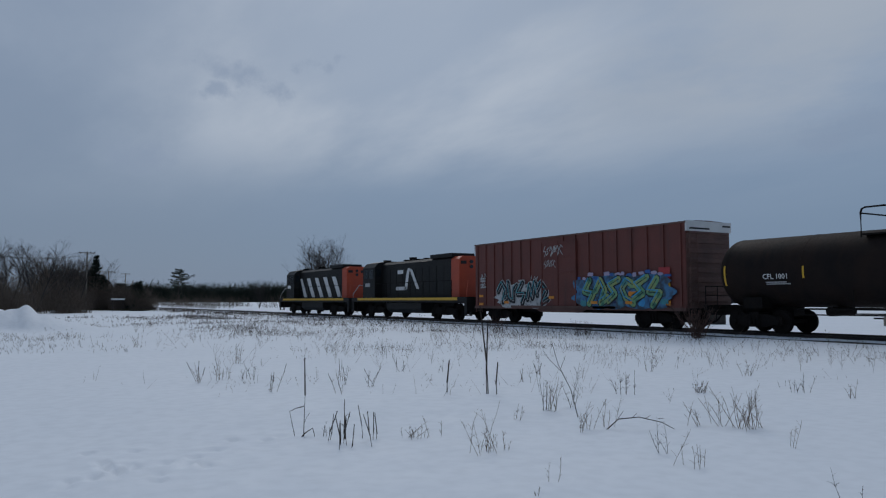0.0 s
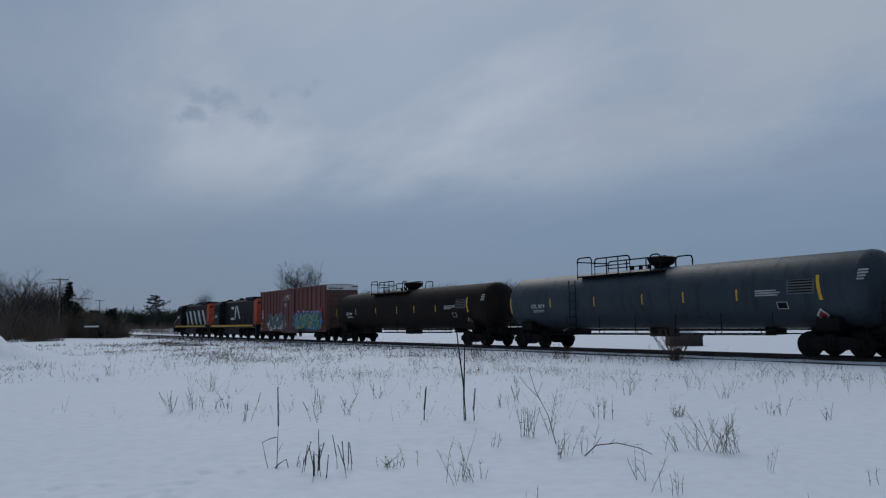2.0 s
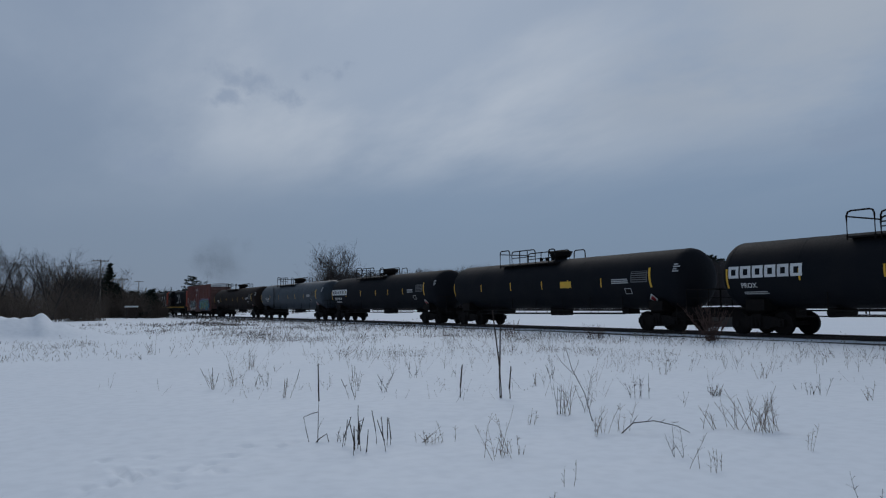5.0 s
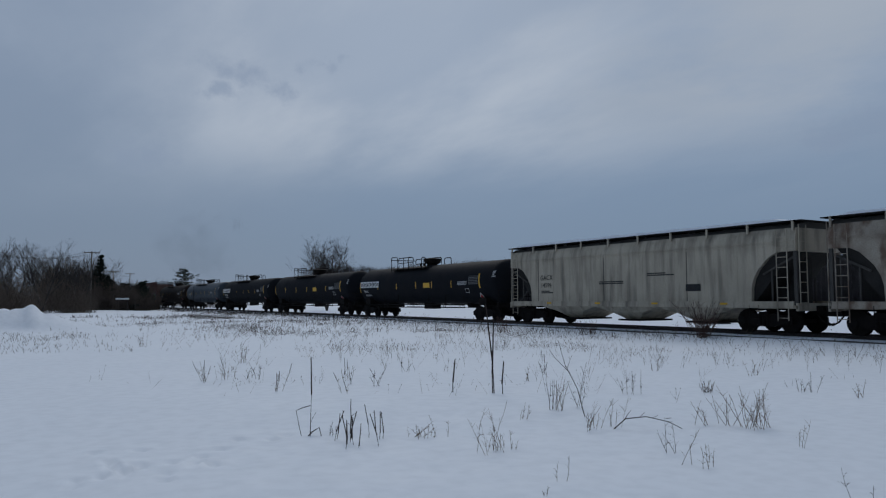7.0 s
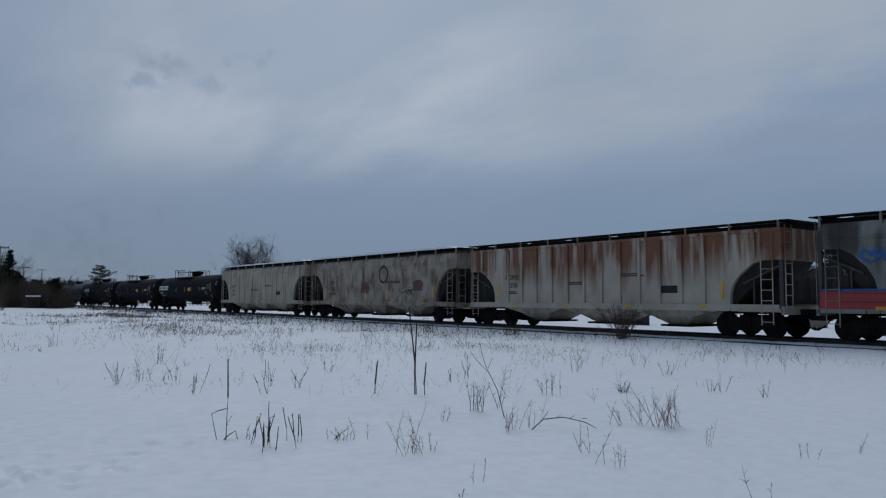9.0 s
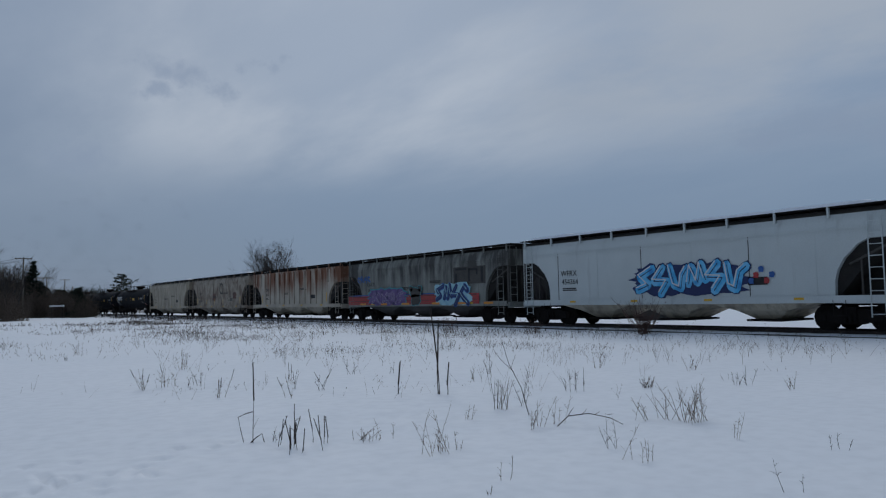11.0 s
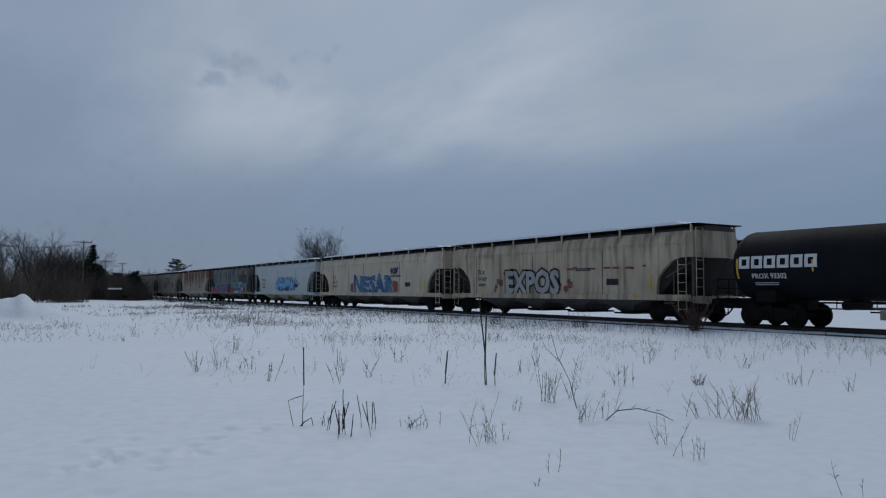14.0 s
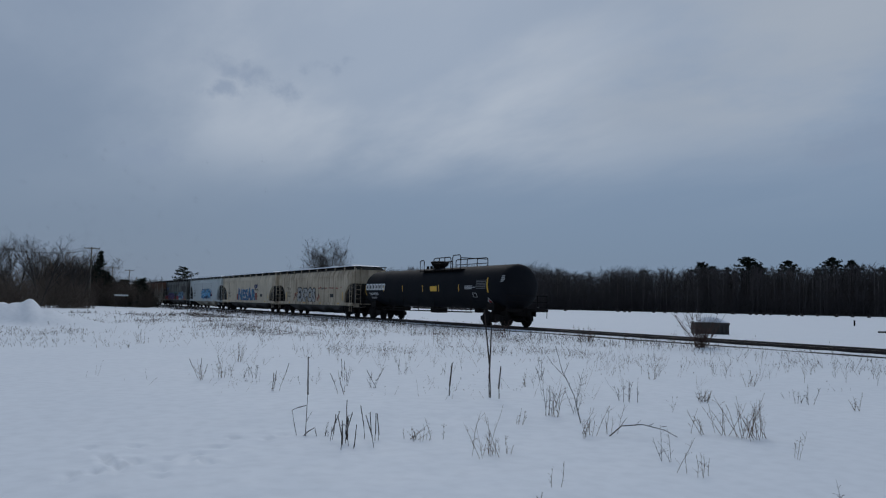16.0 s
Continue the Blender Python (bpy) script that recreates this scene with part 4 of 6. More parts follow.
def hopper_car(label, front, rear, paint, mark, seed, bays=3, ribs=False, snow=True, eave=3.74, posts=9, lower=DARK_GREY):
    car, L = car_base("hopper_car", label, "hopper car", front, rear)
    rnd = random.Random(seed)
    e = L / 2 - .60
    sill, w = .98, 1.36
    # side sheets with round-cornered end openings, a shoulder that leans in under the eave
    bm = bmesh.new()
    sh = eave - (.10 if ribs else .44)
    op, zt = (1.85, 2.92) if bays == 3 and not ribs else (1.95, 2.66)
    half = [(e, sh), (e, zt)] + [(e - op * a, sill + (zt - sill) * z) for a, z in ((.40, .99), (.58, .91), (.82, .69), (.94, .50), (.985, .33), (1, 0))]
    prism(bm, [(-y, z) for y, z in half] + half[::-1], -w, w)
    wt = w - (.02 if ribs else .13)
    loft(bm, [[(-w, y, sh), (-(w + wt) / 2 - .02, y, (sh + eave) / 2), (-wt, y, eave), (wt, y, eave), ((w + wt) / 2 + .02, y, (sh + eave) / 2), (w, y, sh)] for y in (-e, e)])
    part("body", bm, paint, car)
    # slope sheets coloured near-black to carry the shade inside the end openings
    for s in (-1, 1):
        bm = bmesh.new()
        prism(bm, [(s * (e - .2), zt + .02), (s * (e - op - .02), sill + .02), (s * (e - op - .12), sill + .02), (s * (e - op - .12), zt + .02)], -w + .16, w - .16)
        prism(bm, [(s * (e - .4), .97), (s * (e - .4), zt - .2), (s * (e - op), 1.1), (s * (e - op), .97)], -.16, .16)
        part("slope_sheet", bm, END_SHADE, car)
    bm = bmesh.new()
    loft(bm, [[(-wt, y, eave), (-wt * .84, y, eave + .16), (-.5, y, eave + .225), (.5, y, eave + .225), (wt * .84, y, eave + .16), (wt, y, eave)] for y in (-e, e)])
    part("roof", bm, STEEL if not snow else DARK_GREY, car)
    bm = bmesh.new()
    for s in (-1, 1):
        if ribs:
            box(bm, min(s * w, s * (w + .05)), max(s * w, s * (w + .05)), -e, e, eave - .12, eave + .0)
        box(bm, min(s * w, s * (w + .06)), max(s * w, s * (w + .06)), -e + .1, e - .1, sill - .08, sill + .16)
    part("side_rail", bm, paint, car)
    # seams or posts
    n = 17 if ribs else 7
    for k in range(1, n):
        y = -e + 2 * e * k / n
        zlo = sill + .17 if abs(y) < e - op - .05 else zt + .03
        for s in (-1, 1):
            bm = bmesh.new()
            if ribs:
                prism(bm, [(y - .055, zlo), (y - .055, eave - .06), (y + .055, eave - .06), (y + .055, zlo)], s * w, s * (w + .085))
            else:
                prism(bm, [(y - .014, zlo), (y - .014, sh - .06), (y + .014, sh - .06), (y + .014, zlo)], s * w, s * (w + .010))
            part("side_post" if ribs else "panel_seam", bm, paint if ribs or k % 2 else DARK_GREY, car)
    if not ribs:
        bm = bmesh.new()
        for s in (-1, 1):
            for z in (sh - .05, sh - .15):
                box(bm, min(s * w, s * (w + .022)), max(s * w, s * (w + .022)), -e + .05, e - .05, z, z + .05)
        part("side_bead", bm, paint, car)
    # hopper bays and gates
    span = 2 * e - 5.3
    bl = span / bays
    for k in range(bays):
        c = -span / 2 + bl * (k + .5)
        bm = bmesh.new()
        rings = []
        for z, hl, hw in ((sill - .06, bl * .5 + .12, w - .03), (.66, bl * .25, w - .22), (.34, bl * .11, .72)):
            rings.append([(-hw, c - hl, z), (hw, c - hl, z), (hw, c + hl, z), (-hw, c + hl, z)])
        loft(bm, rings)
        # bays in the lower paint, by default darker than the body
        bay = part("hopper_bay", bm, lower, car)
        part("outlet_gate", bm_box(-1.02, 1.02, c - bl * .17, c + bl * .17, .27, .345), STEEL, bay)
    bm = bmesh.new()
    box(bm, -.35, .35, -L / 2 + .3, L / 2 - .3, .80, .98)
    part("centre_sill", bm, STEEL, car)
    # end platforms, slope braces, ladders
    for s in (-1, 1):
        bm = bmesh.new()
        box(bm, -w, w, min(s * (e - 1.6), s * (e + .02)), max(s * (e - 1.6), s * (e + .02)), .88, .99)
        box(bm, -w, w, min(s * (e - .04), s * (e + .06)), max(s * (e - .04), s * (e + .06)), .80, 1.08)
        part("end_platform", bm, paint, car)
        # frames darker than the body, as shaded in the opening
        for x in (-w + .05, w - .12):
            bm = bmesh.new()
            box(bm, x, x + .08, min(s * (e - .12), s * e), max(s * (e - .12), s * e), .99, zt + .01)
            tube(bm, [(x + .05, s * (e - .06), zt - .17), (x + .05, s * (e - op * .75), zt - .8)], .045, None, 5)
            tube(bm, [(x + .05, s * (e - op * .55), 1.0), (x + .05, s * (e - op * .55), zt - .6)], .035, None, 5)
            part("end_frame", bm, DARK_GREY, car)
        # box in the same painted shade as the slope sheet
        part("brake_cylinder_box", bm_box(-.45, .45, min(s * (e - op * .8), s * (e - .6)), max(s * (e - op * .8), s * (e - .6)), .992, 1.7), END_SHADE, car)
        make_truck(car, s * (L / 2 - 2.15))
        coupler(car, s * L / 2, s)
        ladder(car, -w - .07, s * (e - .5) - .21, .45, eave - .02, .42, paint)
        ladder(car, -w + .1, s * (e + .08), .99, eave + .1, .42, paint, "x")
        bm = bmesh.new()
        tube(bm, [(-w - .05, s * (e - 1.9), .5), (-w - .05, s * (e - 1.9), 1.0)], .02, None, 4)
        tube(bm, [(-w - .05, s * (e - 1.9), .5), (-w - .05, s * (e - 1.5), .5), (-w - .05, s * (e - 1.5), 1.0)], .02, None, 4)
        part("sill_step", bm, STEEL, car)
    # running boards on posts
    bm = bmesh.new()
    for s in (-1, 1):
        box(bm, min(s * .85, s * (w - .02)), max(s * .85, s * (w - .02)), -e - .05, e + .05, eave + .22, eave + .26)
    for y in (-e, e):
        box(bm, -w + .02, w - .02, y - .25, y + .25, eave + .22, eave + .26)
    part("running_board", bm, STEEL, car)
    me = mesh_of("board_bracket", bm_box(-.035, .035, -.035, .035, eave - .10, eave + .25), paint)
    for k in range(posts + 1):
        for s in (-1, 1):
            ob = new("board_bracket", me)
            ob.parent = car
            ob.location = (s * (w - .045), -e + .1 + (2 * e - .2) * k / posts, 0)
    for k in range(6):
        y = -e + 1.6 + (2 * e - 3.2) * k / 5
        part("roof_hatch", bm_box(-.32, .32, y - .9, y + .9, eave + .2, eave + .33), DARK_GREY, car)
    if snow:
        bm = bmesh.new()
        m = 40
        rows = []
        for k in range(m + 1):
            y = -e + 2 * e * k / m
            hh = .10 + .05 * noise.noise((y * .8, seed, 0)) + .02 * noise.noise((y * 3, seed, 2))
            hh = max(hh, .012) if 1 < k < m - 1 else .01
            rows.append([(-w + .02, y, eave + .262), (-w + .05, y, eave + .262 + hh), (-1.0, y, eave + .262 + hh * 1.2), (w - .2, y, eave + .262 + hh), (w - .03, y, eave + .262)])
        loft(bm, rows, caps=False, closed=False)
        part("roof_snow", bm, SNOW, car, "thin layer of snow on the roof", smooth=True)
    # stencils
    sw = w + .004
    lettering("reporting_mark", mark[0], e - op - .75, 2.2, .26, mark[2] if len(mark) > 2 else BLACK, car, sw, .016)
    if mark[1]:
        lettering("reporting_mark", mark[1], e - op - .8, 1.83, .25, mark[2] if len(mark) > 2 else BLACK, car, sw, .016)
    text_bars(e - op - .85, 1.62, 1.0, 2, DARK_GREY, car, sw + .012, .05, seed)
    patch("data_plate", -e + 4.9, 1.55, .75, .28, BLACK, car, sw, lift=.016, label="black stencilled panel")
    for k in range(2):
        text_bars(-e + 7 + 3.0 * k, 2.3 - .3 * k, 1.6, 2, DARK_GREY, car, sw + .012, .05, seed + k)
    for s in (-1, 1) if paint in (HOP_TAN, HOP_RUST, HOP_CREAM, HOP_OLD) else ():
        patch("reflector", s * (e - op - .3) + .06, 1.3, .10, .65, YELLOW, car, sw, lift=.018, skew=.04)
    for k in range(4):
        patch("reflector", e - 3.2 - k * (2 * e - 6.4) / 3, sill + .03, .35, .08, YELLOW, car, sw + .06, lift=.01)
    return car, e, sw


def box_car(front, rear):
    car, L = car_base("box_car", "brown-red boxcar with ribbed sides and colourful graffiti", "boxcar", front, rear)
    e, w, lo, hi = L / 2 - .42, 1.34, .84, 4.42
    part("body", bm_box(-w, w, -e, e, lo, hi), BOX_RED, car)
    bm = bmesh.new()
    loft(bm, [[(-w - .04, y, hi), (-w * .5, y, hi + .05), (0, y, hi + .07), (w * .5, y, hi + .05), (w + .04, y, hi), (w + .04, y, hi - .07), (-w - .04, y, hi - .07)] for y in (-e - .04, e + .04)])
    part("roof", bm, BOX_END, car)
    for y in [e - .25 - .82 * k for k in range(7)] + [-e + .25 + .92 * k for k in range(9)]:
        for s in (-1, 1):
            bm = bmesh.new()
            prism(bm, [(y - .05, lo + .1), (y - .05, hi - .08), (y + .05, hi - .08), (y + .05, lo + .1)], s * w, s * (w + .05))
            part("side_post", bm, BOX_RED, car)
    # plug door with frame and rods
    dy0, dy1 = -1.15, 1.55
    for s in (-1, 1):
        door = part("door", bm_box(min(s * w, s * (w + .075)), max(s * w, s * (w + .075)), dy0, dy1, lo + .12, hi - .3), BOX_RED, car)
        bm = bmesh.new()
        for z in (lo + .2, 1.75, 2.55, 3.3, hi - .4):
            box(bm, min(s * (w + .075), s * (w + .10)), max(s * (w + .075), s * (w + .10)), dy0 + .05, dy1 - .05, z, z + .06)
        for y in (dy0 + .02, dy1 - .1, .2):
            box(bm, min(s * (w + .075), s * (w + .11)), max(s * (w + .075), s * (w + .11)), y, y + .07, lo + .12, hi - .3)
        part("door_frame", bm, BOX_RED, door)
    bm = bmesh.new()
    for s in (-1, 1):
        box(bm, min(s * w, s * (w + .1)), max(s * w, s * (w + .1)), dy0 - 2.6, dy1 + 2.6, lo - .02, lo + .1)
        box(bm, min(s * w, s * (w + .06)), max(s * w, s * (w + .06)), -e, e, lo - .08, lo + .06)
        prism(bm, [(-1.9, lo), (-1.3, lo - .22), (1.7, lo - .22), (2.3, lo)], s * (w - .05), s * (w + .02))
    part("side_sill", bm, BOX_END, car)
    for s in (-1, 1):
        # corrugated end
        bm = bmesh.new()
        for k in range(8):
            z = lo + .25 + k * .40
            y = s * e
            loft(bm, [[(x, y, z), (x, y + s * .085, z + .07), (x, y + s * .085, z + .2), (x, y, z + .28)] for x in (-w + .12, w - .12)])
        part("end_corrugation", bm, BOX_END, car)
        part("end_sheet", bm_box(-w + .03, w - .03, min(s * e, s * (e + .02)), max(s * e, s * (e + .02)), lo, hi - .5), BOX_END, car)
        part("end_top_panel", bm_box(-w - .01, w + .01, min(s * e, s * (e + .10)), max(s * e, s * (e + .10)), hi - .40, hi + .02), WHITE, car, "white-painted upper end panel")
        ladder(car, -w + .12, s * (e + .13), lo - .3, hi - .5, .42, BOX_END, "x", .42)
        make_truck(car, s * (L / 2 - 2.45))
        coupler(car, s * L / 2, s)
        part("crossover_platform", bm_box(-w, w, min(s * e, s * (e + .25)), max(s * e, s * (e + .25)), lo - .02, lo + .04), STEEL, car)
    text_bars_end = bmesh.new()
    for x, ww, z in ((-1.2, 1.2, hi - .32), (.8, .5, hi - .18)):
        box(text_bars_end, x, x + ww, -e - .106, -e - .1, z, z + .07)
    part("text_bar", text_bars_end, BLACK, car)
    part("underframe", bm_box(-.5, .5, -L / 2 + .5, L / 2 - .5, .6, lo), STEEL, car)
    sw = w + .056
    # graffiti
    blob_paint("graffiti_field", e - 2.2, lo + .0, 4.6, 1.2, FILL_SILVER, car, sw, .014, 3, 6, "silver and black graffiti field")
    wild_letters(e - 2.4, lo + .15, 4.3, 1.2, 5, BLACK, DULL_WHITE, car, sw, 12, .020, weight=.85, shine=TEAL)
    blob_paint("graffiti_field", dy0 + .15, lo + .0, 6.1, 1.5, FIELD_BLUE, car, sw + .03, .014, 7, 7, "blue graffiti field with a cloudy edge")
    rnd = random.Random(4)
    for k in range(16):
        blob_paint("graffiti_cloud", dy0 - .1 - k * .36, lo + 1.36 + rnd.uniform(-.08, .14), rnd.uniform(.2, .42), rnd.uniform(.10, .2), PINKISH if k % 3 else BLUE, car, sw + .03, .018, k, 4)
    for k in range(9):
        blob_paint("graffiti_patch", dy0 - .3 - k * .62, lo + rnd.uniform(.05, .9), rnd.uniform(.3, .6), rnd.uniform(.2, .45), (TEAL, ORANGE, CYAN, NAVY)[k % 4], car, sw + .03, .0195, k + 30, 5)
    wild_letters(dy0 - .5, lo + .14, 4.9, 1.2, 6, FILL_GREEN, BLACK, car, sw + .03, 29, .024, weight=.9, shine=CYAN)
    patch("notice", -e + 1.4, lo + 1.12, .62, .62, RED, car, sw, .012, "red stencilled notice")
    patch("notice", -e + 1.4, lo + .82, .62, .26, YELLOW, car, sw, .012, "yellow notice")
    patch("notice", -e + 1.4, lo + .15, .62, .2, ORANGE, car, sw, .012)
    for y, z in ((e - .55, lo + .55), (e - .55, lo + .1), (e - 3.0, lo + .2), (.9, lo + .45), (-2.2, lo + .2), (-4.4, lo + .2)):
        patch("reflector", y, z, .42, .13, ORANGE, car, sw + .06, .012)
    wild_letters(1.3, hi - 1.0, 1.5, .5, 6, DULL_WHITE, WHITE, car, w + .1, 5, .02, weight=.34)
    wild_letters(1.25, hi - 1.6, .9, .4, 5, DULL_WHITE, WHITE, car, w + .1, 6, .02, weight=.34)
    wild_letters(e - .7, 1.9, .5, .9, 2, DULL_WHITE, WHITE, car, sw, 61, .02, weight=.25)
    wild_letters(dy1 + .9, 1.85, .7, .6, 3, DULL_WHITE, WHITE, car, sw, 62, .02, weight=.3)
    for k, (y, z) in enumerate(((e - .6, 2.4), (e - .6, 2.05), (e - 4.2, 2.2), (.2, 1.5))):
        text_bars(y, z, .55, 2, DULL_WHITE, car, sw, .09, k)
    return car


PINKISH = material("pale_pink_spray_paint", (0.42, 0.36, 0.48), (0.30, 0.28, 0.45), 0.6, scale=3)


def locomotive(label, front, rear, striped):
    car, L = car_base("locomotive", label, "locomotive", front, rear)
    e = L / 2 - .35
    deck = 1.42
    part("frame", bm_box(-1.5, 1.5, -e, e, deck - .32, deck), LOCO_BLACK, car)
    for s in (-1, 1):
        part("sill_stripe", bm_box(min(s * 1.5, s * 1.508), max(s * 1.5, s * 1.508), -e + 1.0, e - 1.0, deck - .20, deck - .03), YELLOW, car, "yellow sill stripe")
    hood_top = 3.95
    nose_f = e - 1.0
    cab0, cab1 = e - 4.0, e - 2.0
    rear_end = -e + 1.75
    # long hood, low-shouldered
    bm = bmesh.new()
    sec = [(-.88, deck), (-.88, hood_top - .18), (-.62, hood_top), (.62, hood_top), (.88, hood_top - .18), (.88, deck)]
    loft(bm, [[(x, y, z) for x, z in sec] for y in (rear_end + .95, cab0)])
    hood = part("long_hood", bm, LOCO_BLACK, car)
    bm = bmesh.new()
    loft(bm, [[(x * .985, y, z) for x, z in sec] for y in (rear_end, rear_end + .95)])
    part("hood_end", bm, LOCO_RED, car, "orange-red hood end")
    for k in range(9):
        y = rear_end + 1.8 + k * (cab0 - rear_end - 2.2) / 9
        part("hood_door", bm_box(-.897, -.88, y, y + .75, deck + .25, hood_top - .55), LOCO_BLACK, hood)
    # cab
    bm = bmesh.new()
    cs = [(-1.5, deck), (-1.5, hood_top - .35), (-1.2, hood_top - .02), (-.5, hood_top + .12), (.5, hood_top + .12), (1.2, hood_top - .02), (1.5, hood_top - .35), (1.5, deck)]
    loft(bm, [[(x, y, z) for x, z in cs] for y in (cab0, cab1)])
    cab = part("cab", bm, LOCO_BLACK, car)
    for y in (cab0 + .25, cab0 + 1.1):
        part("window", bm_box(-1.515, -1.49, y, y + .65, hood_top - 1.15, hood_top - .5), GLASS, cab)
    for x in (-1.2, -.4, .5):
        part("window", bm_box(x, x + .6, cab1 - .01, cab1 + .015, hood_top - 1.0, hood_top - .4), GLASS, cab)
    for x in (-1.35, 1.0):
        part("window", bm_box(x, x + .35, cab0 - .015, cab0 + .01, hood_top - 1.0, hood_top - .45), GLASS, cab)
    bm = bmesh.new()
    loft(bm, [[(x * .98, y, deck + (z - deck) * q) for x, z in sec] for y, q in ((cab1, .68), (nose_f, .60))])
    part("short_hood", bm, LOCO_BLACK if striped else LOCO_RED, car, "" if striped else "orange-red short hood")
    # roof gear
    part("radiator_hatch", bm_box(-.85, .85, rear_end + .9, rear_end + 3.6, hood_top - .02, hood_top + .22), LOCO_BLACK, car)
    for y in (-1.2, .3, 1.6):
        bm = bmesh.new()
        disc_pts = [[(.42 * math.cos(a), y + .42 * math.sin(a), z) for a in (6.283 * k / 12 for k in range(12))] for z in (hood_top - .02, hood_top + .12)]
        loft(bm, disc_pts)
        part("roof_fan", bm, LOCO_BLACK, car)
    part("exhaust_stack", bm_box(-.2, .2, .9, 1.25, hood_top, hood_top + .28), STEEL, car)
    part("air_horn", bm_box(-.25, .25, cab0 + .8, cab0 + 1.1, hood_top + .1, hood_top + .25), STEEL, car)
    # headlights at the hood end, number boards
    bm = bmesh.new()
    for z in (hood_top - .35, hood_top - .65):
        loft(bm, [[(.12 * math.cos(a), y, z + .12 * math.sin(a)) for a in (6.283 * k / 10 for k in range(10))] for y in (rear_end - .06, rear_end + .05)])
    part("headlight", bm, GLASS, car)
    for x in (-.75, .35):
        part("number_board", bm_box(x, x + .4, rear_end - .03, rear_end + .02, hood_top - .5, hood_top - .3), BLACK, car)
    # steps, handrails, pilot
    for s in (-1, 1):
        bm = bmesh.new()
        for x in (-1.45, 1.15):
            for k in range(4):
                box(bm, x, x + .35, min(s * e, s * (e - .28)), max(s * e, s * (e - .28)), .30 + k * .32, .34 + k * .32)
            for q in (0, .35):
                box(bm, x + q - .02, x + q + .02, min(s * e, s * (e - .28)), max(s * e, s * (e - .28)), .30, deck)
        box(bm, -1.5, 1.5, min(s * (e - .02), s * (e + .06)), max(s * (e - .02), s * (e + .06)), .55, deck)
        part("pilot_and_steps", bm, LOCO_BLACK, car)
        coupler(car, s * L / 2, s)
        make_truck(car, s * (L / 2 - 3.6), .50, 1.35 if striped else 1.35)
        bm = bmesh.new()
        for x in (-1.42, 1.42):
            tube(bm, [(x, s * (e - .05), .6), (x, s * (e - .05), deck + .3), (x * .75, s * (e - .45), deck + 1.0)], .025, None, 5)
        tube(bm, [(-1.0, s * (e - .1), deck + .95), (1.0, s * (e - .1), deck + .95)], .022, None, 5)
        part("corner_handrail", bm, LOCO_RED if s < 0 else DULL_WHITE, car)
        bm = bmesh.new()
        tube(bm, [(s * 1.42, rear_end, deck + 1.0), (s * 1.42, cab0, deck + 1.0)], .02, None, 5)
        for k in range(7):
            y = rear_end + (cab0 - rear_end) * k / 6
            tube(bm, [(s * 1.42, y, deck), (s * 1.42, y, deck + 1.0)], .018, None, 5)
        part("side_handrail", bm, STEEL, car)
    bm = bmesh.new()
    loft(bm, [[(-1.35, y, 1.05), (-1.35, y, .62), (-1.05, y, .38), (1.05, y, .38), (1.35, y, .62), (1.35, y, 1.05)] for y in (-2.5, 2.5)])
    part("fuel_tank", bm, LOCO_BLACK, car)
    if striped:
        y = rear_end + .955
        while y < cab0 - .6:
            bm = bmesh.new()
            z0, z1 = deck + .08, hood_top - .75
            q = [(y, z0), (y + .80, z0), (y + 2.1, z1), (y + 1.3, z1)]
            q = [(min(a, cab0 - .02), b) for a, b in q]
            bm.faces.new([bm.verts.new((-.902, a, b)) for a, b in q])
            part("white_stripe", bm, WHITE, car, "white diagonal stripe")
            y += 1.95
        patch("number_bar", cab1 - .3, deck + .9, .8, .28, WHITE, car, 1.5)
    else:
        # company sign as plain white bent bars
        c = 1.9
        for q in ([(c, 1.92), (c - 1.5, 1.92), (c - 1.5, 2.16), (c, 2.16)], [(c - .2, 3.05), (c - 1.05, 3.05), (c - 1.05, 3.32), (c - .2, 3.32)], [(c - 1.2, 1.92), (c - 1.62, 1.98), (c - 1.95, 3.2), (c - 1.58, 3.2)], [(c - 1.58, 3.2), (c - 1.95, 3.2), (c - 2.2, 3.36), (c - 1.75, 3.42)], [(c - 1.95, 3.36), (c - 2.35, 3.3), (c - 3.35, 1.98), (c - 2.95, 1.98)]):
            bm = bmesh.new()
            bm.faces.new([bm.verts.new((-.905, a, b)) for a, b in q])
            part("company_sign", bm, WHITE, car, "white curved company sign shape")
        patch("number_bar", cab1 - .4, deck + .8, .8, .25, DULL_WHITE, car, 1.5)
    return car


